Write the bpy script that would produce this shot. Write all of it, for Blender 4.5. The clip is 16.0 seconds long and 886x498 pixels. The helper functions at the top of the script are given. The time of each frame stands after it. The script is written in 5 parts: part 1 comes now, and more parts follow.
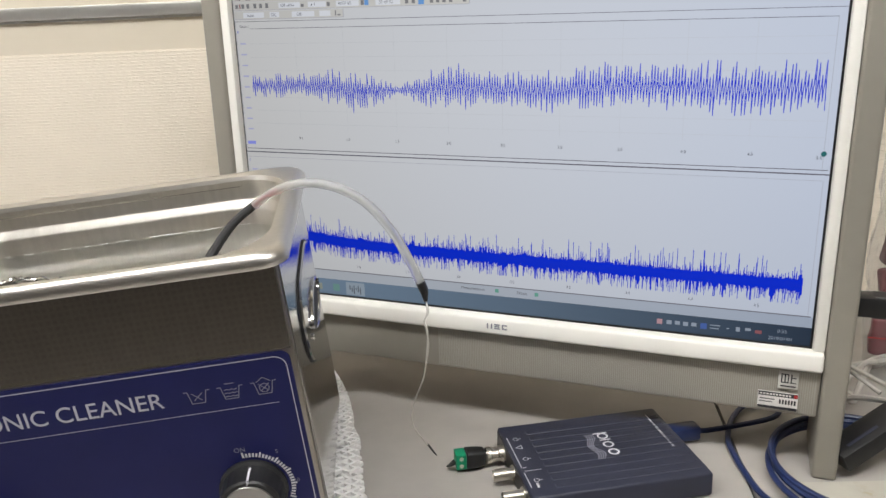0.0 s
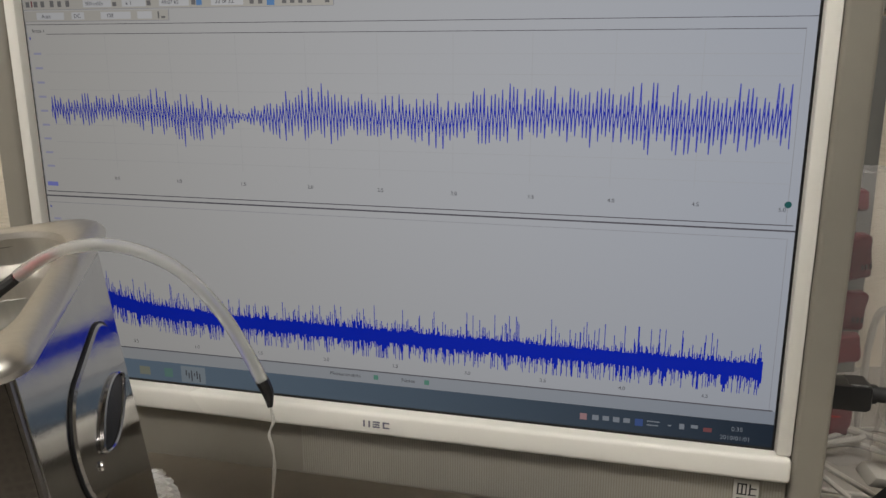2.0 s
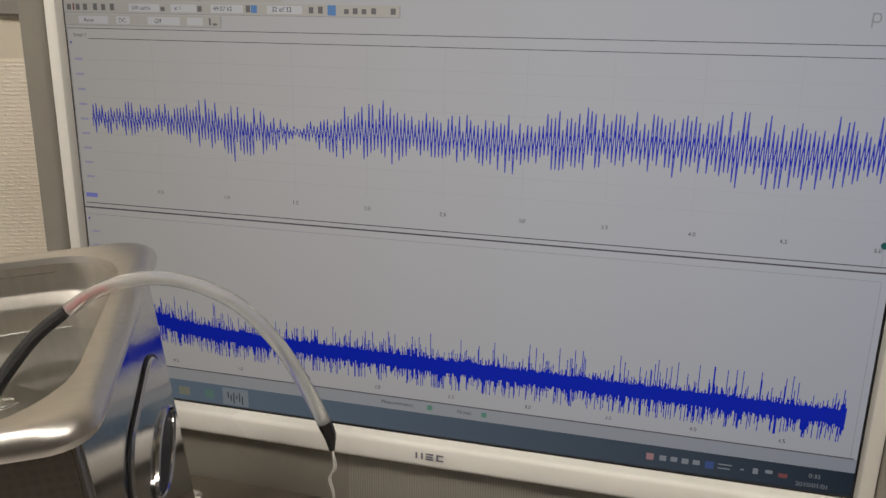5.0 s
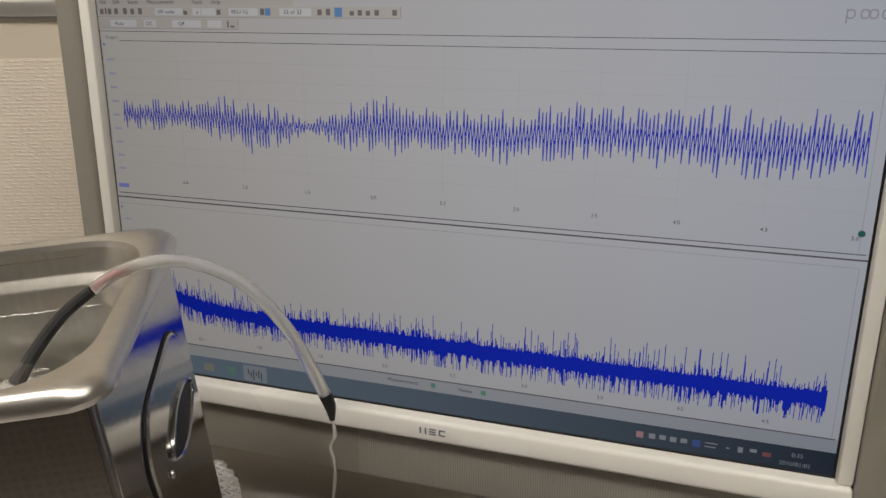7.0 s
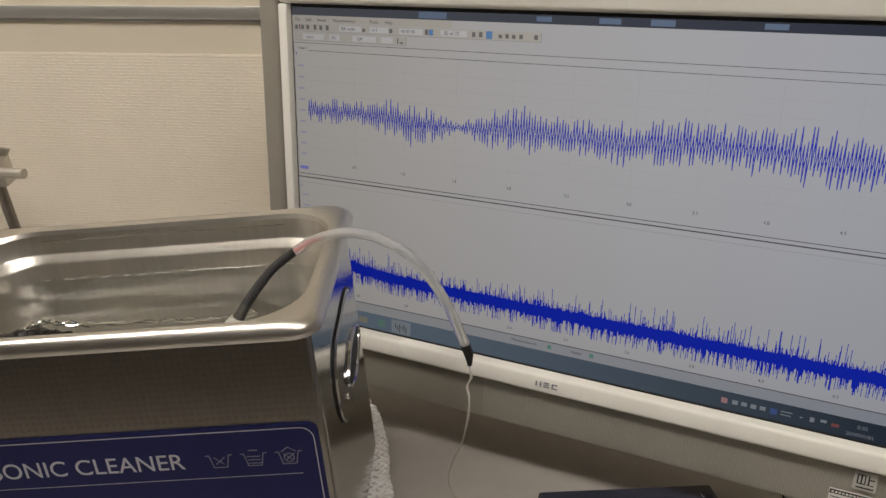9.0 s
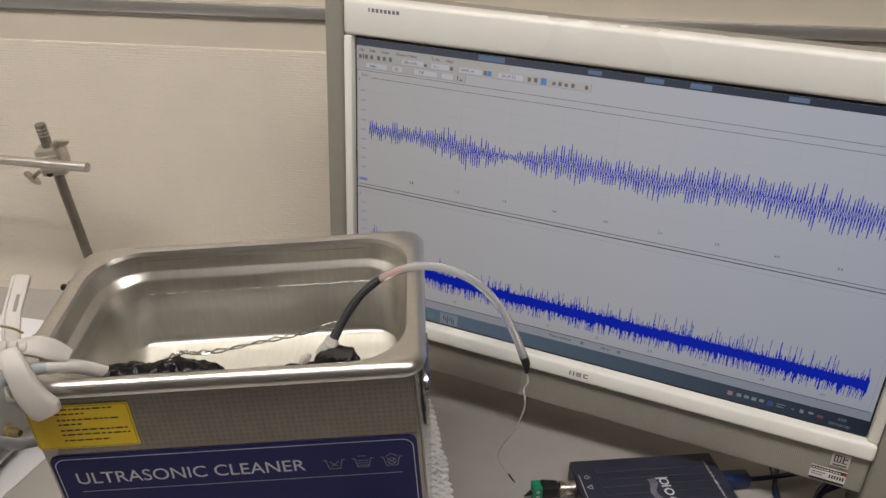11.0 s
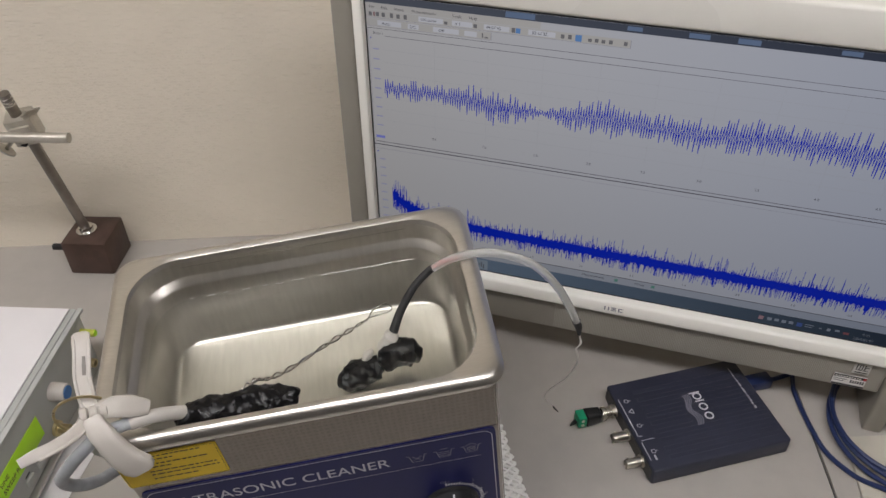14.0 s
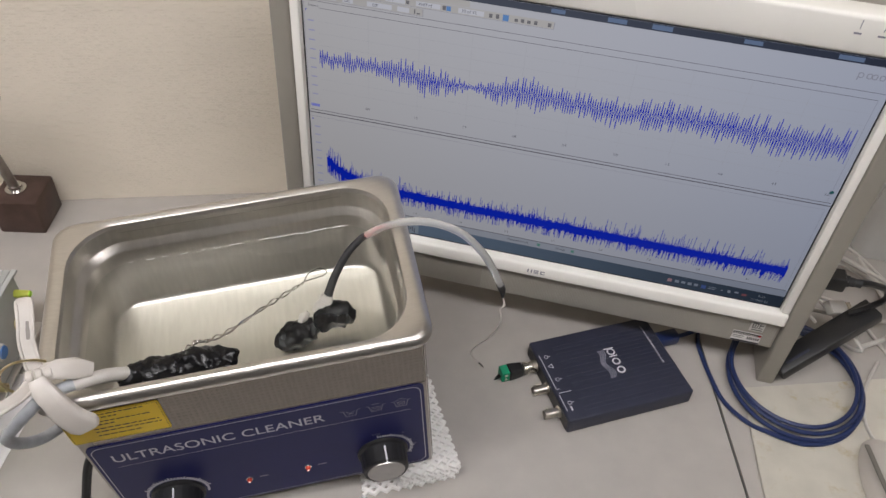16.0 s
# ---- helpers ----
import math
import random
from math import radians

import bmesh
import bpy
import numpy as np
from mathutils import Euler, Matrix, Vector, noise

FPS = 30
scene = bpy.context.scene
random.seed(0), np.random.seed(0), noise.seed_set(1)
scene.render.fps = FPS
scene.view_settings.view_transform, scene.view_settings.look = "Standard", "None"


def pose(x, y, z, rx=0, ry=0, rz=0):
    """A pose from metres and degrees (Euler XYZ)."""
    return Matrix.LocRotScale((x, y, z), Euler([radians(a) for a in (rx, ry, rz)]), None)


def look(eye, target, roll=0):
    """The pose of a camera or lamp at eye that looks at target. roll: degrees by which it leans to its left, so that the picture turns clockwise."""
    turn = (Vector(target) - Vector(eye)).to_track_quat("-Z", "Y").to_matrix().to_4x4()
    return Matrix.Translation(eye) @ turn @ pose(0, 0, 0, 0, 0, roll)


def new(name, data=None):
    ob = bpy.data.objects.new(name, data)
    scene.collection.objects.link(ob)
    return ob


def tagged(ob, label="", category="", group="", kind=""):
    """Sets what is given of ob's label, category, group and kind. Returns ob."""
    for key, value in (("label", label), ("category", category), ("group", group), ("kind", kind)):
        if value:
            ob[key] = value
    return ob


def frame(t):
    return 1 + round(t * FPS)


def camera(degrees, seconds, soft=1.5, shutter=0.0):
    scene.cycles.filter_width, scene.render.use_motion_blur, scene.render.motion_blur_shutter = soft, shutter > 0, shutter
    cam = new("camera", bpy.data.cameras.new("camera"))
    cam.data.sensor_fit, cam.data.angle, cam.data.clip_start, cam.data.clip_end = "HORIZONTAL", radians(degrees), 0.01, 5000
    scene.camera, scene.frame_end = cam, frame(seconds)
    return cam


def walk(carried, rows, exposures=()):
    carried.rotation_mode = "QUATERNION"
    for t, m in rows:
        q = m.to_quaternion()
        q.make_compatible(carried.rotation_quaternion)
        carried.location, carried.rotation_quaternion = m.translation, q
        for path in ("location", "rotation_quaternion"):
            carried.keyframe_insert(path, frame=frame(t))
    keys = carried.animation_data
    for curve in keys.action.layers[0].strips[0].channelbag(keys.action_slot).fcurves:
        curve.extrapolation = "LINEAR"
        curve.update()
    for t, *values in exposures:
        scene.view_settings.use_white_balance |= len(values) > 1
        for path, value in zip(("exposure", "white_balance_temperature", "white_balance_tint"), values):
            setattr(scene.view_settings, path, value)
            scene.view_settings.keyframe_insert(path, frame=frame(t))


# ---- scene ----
cam = camera(58.9, 16.0)
PATH = [
    (0, (0.195, -0.637, 0.372), (-0.504, 1.151, -0.188), -2.4),
    (0.5, (0.195, -0.592, 0.36), (-0.407, 1.24, -0.171), -1.6),
    (1, (0.188, -0.545, 0.354), (-0.324, 1.322, -0.147), -1.8),
    (1.5, (0.184, -0.508, 0.352), (-0.285, 1.368, -0.159), -0.9),
    (2, (0.168, -0.479, 0.353), (-0.312, 1.401, -0.128), -1.0),
    (2.5, (0.15, -0.467, 0.357), (-0.342, 1.4, -0.168), 0.6),
    (3, (0.137, -0.459, 0.362), (-0.347, 1.41, -0.16), 0.5),
    (3.5, (0.127, -0.455, 0.37), (-0.343, 1.416, -0.157), 0.6),
    (4, (0.117, -0.454, 0.374), (-0.347, 1.419, -0.153), 0.7),
    (6.5, (0.146, -0.467, 0.377), (-0.389, 1.382, -0.166), -1.2),
    (7, (0.159, -0.476, 0.381), (-0.435, 1.352, -0.172), -0.5),
    (7.5, (0.173, -0.498, 0.388), (-0.494, 1.3, -0.179), 0.7),
    (8, (0.187, -0.524, 0.392), (-0.531, 1.255, -0.174), 0.6),
    (8.5, (0.199, -0.547, 0.4), (-0.625, 1.179, -0.183), 0.3),
    (9, (0.183, -0.579, 0.418), (-0.661, 1.126, -0.199), 0.2),
    (9.5, (0.173, -0.623, 0.448), (-0.634, 1.072, -0.241), 0.1),
    (10, (0.149, -0.662, 0.488), (-0.638, 1.018, -0.261), 1.3),
    (12.5, (0.068, -0.651, 0.589), (-0.548, 0.935, -0.462), 0.3),
    (13, (0.015, -0.611, 0.602), (-0.575, 0.941, -0.513), 0.2),
    (13.5, (-0.014, -0.61, 0.638), (-0.528, 0.924, -0.538), 0.6),
    (14, (0.008, -0.613, 0.665), (-0.457, 0.862, -0.604), -1.4),
    (14.5, (0.015, -0.602, 0.681), (-0.36, 0.819, -0.675), -1.7),
    (15, (0.006, -0.612, 0.694), (-0.3, 0.774, -0.716), 0.8),
    (15.5, (0.01, -0.633, 0.698), (-0.256, 0.794, -0.677), 2.7),
    (16, (0.015, -0.632, 0.701), (-0.264, 0.807, -0.659), 3.3),
]
EXPOSURES = [(0.0, 0.27, 6330, 10), (0.5, -0.06, 6350, 9), (1.0, -0.27, 6420, 9), (1.5, -0.48, 6480, 9), (2.5, -0.52, 6950, 11), (4.0, -0.52, 7000, 12), (7.5, -0.54, 6900, 12), (9.0, -0.51, 6980, 12), (10.0, -0.43, 6880, 13), (12.5, -0.46, 6330, 14), (13.5, -0.54, 6360, 14), (14.5, -0.46, 6330, 14), (15.0, -0.37, 6330, 15), (16.0, -0.27, 6280, 15)]
walk(cam, [(t, look(eye, target, roll)) for t, eye, target, roll in PATH], EXPOSURES)

# ---- world and lights ----
world = bpy.data.worlds.new("world")
scene.world = world
world.use_nodes = True
world.node_tree.nodes["Background"].inputs[0].default_value = (0.9, 0.93, 1.0, 1)
world.node_tree.nodes["Background"].inputs[1].default_value = 0.05
LAMP = 32.5


# ---- materials ----
def mat(name, color, rough=0.5, metal=0.0, vary=0.12, scale=60.0, bump=0.0, bump_scale=400.0, stretch=(1, 1, 1), spec=0.5, coat=0.0, alpha=1.0, trans=0.0, ior=1.45, rand=0.0):
    m = bpy.data.materials.new(name)
    m.use_nodes = True
    n, l = m.node_tree.nodes, m.node_tree.links
    b = n["Principled BSDF"]
    b.inputs["Roughness"].default_value = rough
    b.inputs["Metallic"].default_value = metal
    b.inputs["Specular IOR Level"].default_value = spec
    b.inputs["Coat Weight"].default_value = coat
    b.inputs["Alpha"].default_value = alpha
    b.inputs["Transmission Weight"].default_value = trans
    b.inputs["IOR"].default_value = ior
    co = n.new("ShaderNodeTexCoord")
    mp = n.new("ShaderNodeMapping")
    mp.inputs["Scale"].default_value = stretch
    l.new(co.outputs["Object"], mp.inputs["Vector"])
    t1 = n.new("ShaderNodeTexNoise")
    t1.inputs["Scale"].default_value = scale
    t1.inputs["Detail"].default_value = 5
    l.new(mp.outputs[0], t1.inputs["Vector"])
    t2 = n.new("ShaderNodeTexNoise")
    t2.inputs["Scale"].default_value = scale * 0.12
    t2.inputs["Detail"].default_value = 3
    l.new(co.outputs["Object"], t2.inputs["Vector"])
    add = n.new("ShaderNodeMath")
    add.operation = "ADD"
    l.new(t1.outputs["Fac"], add.inputs[0])
    l.new(t2.outputs["Fac"], add.inputs[1])
    mr = n.new("ShaderNodeMapRange")
    mr.inputs["From Min"].default_value = 0.6
    mr.inputs["From Max"].default_value = 1.4
    mr.inputs["To Min"].default_value = 1 - vary
    mr.inputs["To Max"].default_value = 1 + vary
    l.new(add.outputs[0], mr.inputs["Value"])
    mul = n.new("ShaderNodeVectorMath")
    mul.operation = "SCALE"
    mul.inputs[0].default_value = color
    l.new(mr.outputs[0], mul.inputs["Scale"])
    l.new(mul.outputs[0], b.inputs["Base Color"])
    rr = n.new("ShaderNodeMapRange")
    rr.inputs["From Min"].default_value = 0.3
    rr.inputs["From Max"].default_value = 0.7
    rr.inputs["To Min"].default_value = max(0.02, rough * 0.85)
    rr.inputs["To Max"].default_value = min(1, rough * 1.15)
    l.new(t2.outputs["Fac"], rr.inputs["Value"])
    l.new(rr.outputs[0], b.inputs["Roughness"])
    if bump:
        t3 = n.new("ShaderNodeTexNoise")
        t3.inputs["Scale"].default_value = bump_scale
        t3.inputs["Detail"].default_value = 4
        l.new(mp.outputs[0], t3.inputs["Vector"])
        bp = n.new("ShaderNodeBump")
        bp.inputs["Strength"].default_value = bump
        bp.inputs["Distance"].default_value = 0.001
        l.new(t3.outputs["Fac"], bp.inputs["Height"])
        l.new(bp.outputs[0], b.inputs["Normal"])
    return m


def glow(name, color, strength=1.0):
    m = bpy.data.materials.new(name)
    m.use_nodes = True
    b = m.node_tree.nodes["Principled BSDF"]
    b.inputs["Base Color"].default_value = (0.01, 0.01, 0.012, 1)
    b.inputs["Roughness"].default_value = 0.35
    b.inputs["Emission Color"].default_value = (*color, 1)
    b.inputs["Emission Strength"].default_value = strength
    b.inputs["Specular IOR Level"].default_value = 0.22
    return m


STEEL = mat("brushed_steel", (0.35, 0.325, 0.295), 0.30, 1.0, 0.10, 90, 0.10, 700, (1, 1, 14))
STEEL_RIM = mat("polished_steel_rim", (0.60, 0.575, 0.54), 0.32, 1.0, 0.08, 60, 0.05, 300, (1, 10, 10))
STEEL_TANK = mat("pressed_steel_tank", (0.64, 0.612, 0.565), 0.335, 1.0, 0.10, 40, 0.06, 250, (6, 1, 1))
STEEL_SIDE = mat("mirror_steel_side", (0.43, 0.42, 0.41), 0.13, 1.0, 0.06, 50, 0.03, 300)
CHROME = mat("chrome", (0.75, 0.74, 0.72), 0.15, 1.0, 0.05, 80)
NICKEL = mat("nickel", (0.66, 0.62, 0.55), 0.28, 1.0, 0.12, 200, 0.15, 900)
BRASS = mat("brass_wire", (0.62, 0.52, 0.30), 0.3, 1.0, 0.15, 200)
NAVY = mat("navy_panel", (0.011, 0.013, 0.075), 0.42, 0, 0.12, 30, 0.04, 600, spec=0.28)
PANEL_INK = mat("panel_print", (0.46, 0.46, 0.52), 0.5, 0, 0.08, 300)
INK_WHITE = mat("white_print", (0.62, 0.62, 0.66), 0.5, 0, 0.05, 300)
INK_GREY = mat("grey_print", (0.20, 0.20, 0.25), 0.5, 0, 0.05, 300)
INK_DARK = mat("dark_print", (0.03, 0.03, 0.035), 0.6, 0, 0.1, 300)
INK_RED = mat("red_print", (0.45, 0.03, 0.03), 0.5, 0, 0.15, 200)
YELLOW = mat("yellow_sticker", (0.72, 0.50, 0.02), 0.42, 0, 0.08, 60)
BLACK = mat("black_plastic", (0.014, 0.014, 0.015), 0.38, 0, 0.25, 120, 0.10, 800)
BLACK_SOFT = mat("black_rubber", (0.02, 0.02, 0.021), 0.6, 0, 0.3, 150, 0.15, 900)
TAPE = mat("black_tape", (0.006, 0.006, 0.007), 0.27, 0, 0.4, 160, 0.5, 300, spec=0.30)
WHITE_PL = mat("white_bezel_plastic", (0.84, 0.82, 0.77), 0.30, 0, 0.03, 30, 0.02, 800, coat=0.15)
SILVER_PL = mat("silver_painted_plastic", (0.325, 0.304, 0.265), 0.42, 0.25, 0.05, 50, 0.06, 1500)
GRILLE = mat("grille_plastic", (0.40, 0.38, 0.335), 0.5, 0.2, 0.06, 80, 0.1, 1500)
CLAMP = mat("ivory_plastic", (0.54, 0.505, 0.465), 0.38, 0, 0.05, 60, 0.05, 500)
CABLE_GREY = mat("grey_cable", (0.36, 0.38, 0.40), 0.45, 0, 0.2, 120, 0.2, 500)
CABLE_WHITE = mat("white_cable", (0.52, 0.50, 0.465), 0.45, 0, 0.08, 120)
CABLE_BLUE = mat("blue_cable", (0.016, 0.028, 0.092), 0.38, 0, 0.15, 120)
SCOPE = mat("slate_blue_plastic", (0.026, 0.029, 0.050), 0.45, 0, 0.15, 70, 0.2, 1800)
GREEN = mat("green_terminal", (0.01, 0.26, 0.13), 0.4, 0, 0.15, 200)
IRON = mat("brown_cast_iron", (0.085, 0.052, 0.042), 0.45, 0.3, 0.3, 60, 0.25, 400)
PALE_ROD = mat("pale_zinc_rod", (0.56, 0.53, 0.47), 0.42, 0.8, 0.15, 100, 0.1, 500)
ROD = mat("dull_steel_rod", (0.30, 0.272, 0.248), 0.42, 1.0, 0.2, 100, 0.1, 500)
CASE = mat("grey_instrument_case", (0.42, 0.435, 0.42), 0.45, 0, 0.08, 40, 0.1, 900)
PAPER = mat("paper", (0.76, 0.74, 0.76), 0.85, 0, 0.04, 20)
LIME = mat("lime_label", (0.50, 0.90, 0.03), 0.55, 0, 0.05, 60)
BLUE_CAP = mat("blue_cap", (0.06, 0.20, 0.52), 0.4, 0, 0.05, 60)
FOAM = mat("foam_net", (0.80, 0.79, 0.77), 0.6, 0, 0.05, 100, 0.2, 300)
DESK = mat("desk_laminate", (0.39, 0.366, 0.338), 0.42, 0, 0.07, 38, 0.05, 900)
DARK_GAP = mat("desk_edge_dark", (0.03, 0.03, 0.03), 0.6, 0, 0.2, 60)
BOARD = mat("stained_board", (0.47, 0.445, 0.385), 0.5, 0, 0.16, 30, 0.1, 200)
POST = mat("partition_post", (0.20, 0.20, 0.195), 0.45, 0.4, 0.05, 40)
RAIL = mat("aluminium_rail", (0.58, 0.57, 0.545), 0.35, 0.8, 0.05, 60, 0.05, 700, (12, 1, 1))
BAND = mat("painted_partition_band", (0.66, 0.595, 0.485), 0.6, 0, 0.04, 15, 0.05, 600)
ROOM = mat("room_paint", (0.62, 0.60, 0.56), 0.8, 0, 0.04, 6, 0.05, 300)
# room paint darkened to stand for the dim room the steel reflects
ROOM_DIM = mat("dimmed_room_paint", (0.34, 0.325, 0.305), 0.8, 0, 0.05, 6, 0.05, 300)
FLOOR = mat("grey_vinyl_floor", (0.20, 0.188, 0.172), 0.5, 0, 0.1, 12, 0.05, 300)
CLEAR = mat("clear_tube", (0.90, 0.90, 0.88), 0.16, 0, 0.02, 100, trans=0.72, ior=1.20)
FILM = mat("plastic_film", (0.80, 0.79, 0.80), 0.08, 0, 0.06, 60, 1.0, 60, alpha=0.14)
HAZY = mat("hazy_plastic", (0.75, 0.75, 0.74), 0.35, 0, 0.05, 40, alpha=0.38)
CAP = mat("spun_cap", (0.40, 0.39, 0.38), 0.36, 1.0, 0.1, 120)
SLOT_SHADE = mat("clamp_slot_shade", (0.25, 0.23, 0.21), 0.6)
LENS_RED = mat("red_lens", (0.5, 0.05, 0.03), 0.2, 0, 0.05, 60)


def wallpaper():
    """Woven wallpaper: fine level ridges, broken into short uneven stitches."""
    m = mat("woven_wallpaper", (0.80, 0.725, 0.61), 0.75, 0, 0.05, 14)
    n, l = m.node_tree.nodes, m.node_tree.links
    co = n.new("ShaderNodeTexCoord")
    warp = n.new("ShaderNodeTexNoise")
    warp.inputs["Scale"].default_value = 45
    l.new(co.outputs["Object"], warp.inputs["Vector"])
    sep = n.new("ShaderNodeSeparateXYZ")
    l.new(co.outputs["Object"], sep.inputs[0])
    shift = n.new("ShaderNodeMath")
    shift.operation = "MULTIPLY_ADD"
    shift.inputs[1].default_value = 0.0009
    l.new(warp.outputs["Fac"], shift.inputs[0])
    l.new(sep.outputs["Z"], shift.inputs[2])
    ph = n.new("ShaderNodeMath")
    ph.operation = "MULTIPLY"
    ph.inputs[1].default_value = 2 * math.pi / 0.0036
    l.new(shift.outputs[0], ph.inputs[0])
    sn = n.new("ShaderNodeMath")
    sn.operation = "SINE"
    l.new(ph.outputs[0], sn.inputs[0])
    mp = n.new("ShaderNodeMapping")
    mp.inputs["Scale"].default_value = (150, 150, 330)
    l.new(co.outputs["Object"], mp.inputs["Vector"])
    t = n.new("ShaderNodeTexNoise")
    t.inputs["Scale"].default_value = 1.0
    t.inputs["Detail"].default_value = 3
    l.new(mp.outputs[0], t.inputs["Vector"])
    dash = n.new("ShaderNodeMapRange")
    dash.inputs["From Min"].default_value = 0.44
    dash.inputs["From Max"].default_value = 0.62
    dash.inputs["To Max"].default_value = 0.42
    l.new(t.outputs["Fac"], dash.inputs["Value"])
    mul = n.new("ShaderNodeMath")
    mul.operation = "MULTIPLY_ADD"
    l.new(sn.outputs[0], mul.inputs[0])
    l.new(dash.outputs[0], mul.inputs[1])
    l.new(t.outputs["Fac"], mul.inputs[2])
    bp = n.new("ShaderNodeBump")
    bp.inputs["Strength"].default_value = 0.75
    bp.inputs["Distance"].default_value = 0.0012
    l.new(mul.outputs[0], bp.inputs["Height"])
    l.new(bp.outputs[0], n["Principled BSDF"].inputs["Normal"])
    return m


def dotted_steel():
    """Brushed steel with a regular grid of small square dots, darker and slightly bumped."""
    m = mat("dotted_steel", (0.22, 0.20, 0.18), 0.26, 1.0, 0.10, 90)
    n, l = m.node_tree.nodes, m.node_tree.links
    co = n.new("ShaderNodeTexCoord")
    sp = n.new("ShaderNodeSeparateXYZ")
    l.new(co.outputs["Object"], sp.inputs[0])
    cb = n.new("ShaderNodeCombineXYZ")
    l.new(sp.outputs["X"], cb.inputs["X"])
    l.new(sp.outputs["Z"], cb.inputs["Y"])
    t = n.new("ShaderNodeTexVoronoi")
    t.voronoi_dimensions = "2D"
    t.distance = "CHEBYCHEV"
    t.inputs["Randomness"].default_value = 0.0
    t.inputs["Scale"].default_value = 225.0
    l.new(cb.outputs[0], t.inputs["Vector"])
    pit = n.new("ShaderNodeMapRange")
    pit.inputs["From Min"].default_value = 0.22
    pit.inputs["From Max"].default_value = 0.36
    l.new(t.outputs["Distance"], pit.inputs["Value"])
    bp = n.new("ShaderNodeBump")
    bp.inputs["Strength"].default_value = 0.05
    bp.inputs["Distance"].default_value = 0.0003
    l.new(pit.outputs[0], bp.inputs["Height"])
    l.new(bp.outputs[0], n["Principled BSDF"].inputs["Normal"])
    rough = n.new("ShaderNodeMapRange")
    rough.inputs["To Min"].default_value = 0.27
    rough.inputs["To Max"].default_value = 0.23
    l.new(pit.outputs[0], rough.inputs["Value"])
    l.new(rough.outputs[0], n["Principled BSDF"].inputs["Roughness"])
    dull = n.new("ShaderNodeMapRange")
    dull.inputs["To Min"].default_value = 0.86
    dull.inputs["To Max"].default_value = 1.0
    l.new(pit.outputs[0], dull.inputs["Value"])
    src = n["Principled BSDF"].inputs["Base Color"].links[0].from_socket
    sc_ = n.new("ShaderNodeVectorMath")
    sc_.operation = "SCALE"
    l.new(src, sc_.inputs[0])
    l.new(dull.outputs[0], sc_.inputs["Scale"])
    l.new(sc_.outputs[0], n["Principled BSDF"].inputs["Base Color"])
    return m


WALLPAPER = wallpaper()
DOTTED = dotted_steel()


def water_mat():
    """A clear surface: seen through, with a Fresnel gloss and slight ripples."""
    m = bpy.data.materials.new("water")
    m.use_nodes = True
    n, l = m.node_tree.nodes, m.node_tree.links
    n.remove(n["Principled BSDF"])
    t = n.new("ShaderNodeTexNoise")
    t.inputs["Scale"].default_value = 26
    t.inputs["Detail"].default_value = 3
    bp = n.new("ShaderNodeBump")
    bp.inputs["Strength"].default_value = 0.05
    bp.inputs["Distance"].default_value = 0.003
    l.new(t.outputs["Fac"], bp.inputs["Height"])
    clear = n.new("ShaderNodeBsdfTransparent")
    clear.inputs["Color"].default_value = (0.90, 0.925, 0.91, 1)
    gloss = n.new("ShaderNodeBsdfGlossy")
    gloss.inputs["Roughness"].default_value = 0.02
    l.new(bp.outputs[0], gloss.inputs["Normal"])
    fr = n.new("ShaderNodeFresnel")
    fr.inputs["IOR"].default_value = 1.33
    l.new(bp.outputs[0], fr.inputs["Normal"])
    mix = n.new("ShaderNodeMixShader")
    l.new(fr.outputs[0], mix.inputs[0])
    l.new(clear.outputs[0], mix.inputs[1])
    l.new(gloss.outputs[0], mix.inputs[2])
    l.new(mix.outputs[0], n["Material Output"].inputs["Surface"])
    return m


FILM_TINT, FILM_IOR = 0.19, 1.08
FILM_GAIN = 1.0 / FILM_TINT ** 1.05


def angle_dimmed(m):
    """A tinted clear coat added for the panel's viewing-angle falloff: it dims what lies under it the more, the more
    slantwise one looks.
    """
    b = m.node_tree.nodes["Principled BSDF"]
    b.inputs["Coat Weight"].default_value = 1.0
    b.inputs["Coat IOR"].default_value = FILM_IOR
    b.inputs["Coat Roughness"].default_value = 0.25
    b.inputs["Coat Tint"].default_value = (FILM_TINT * 0.985, FILM_TINT, FILM_TINT * 1.03, 1)
    b.inputs["Specular IOR Level"].default_value = 0.5
    b.inputs["Emission Strength"].default_value = FILM_GAIN
    return m


def lit(name, color):
    return angle_dimmed(glow(name, color))


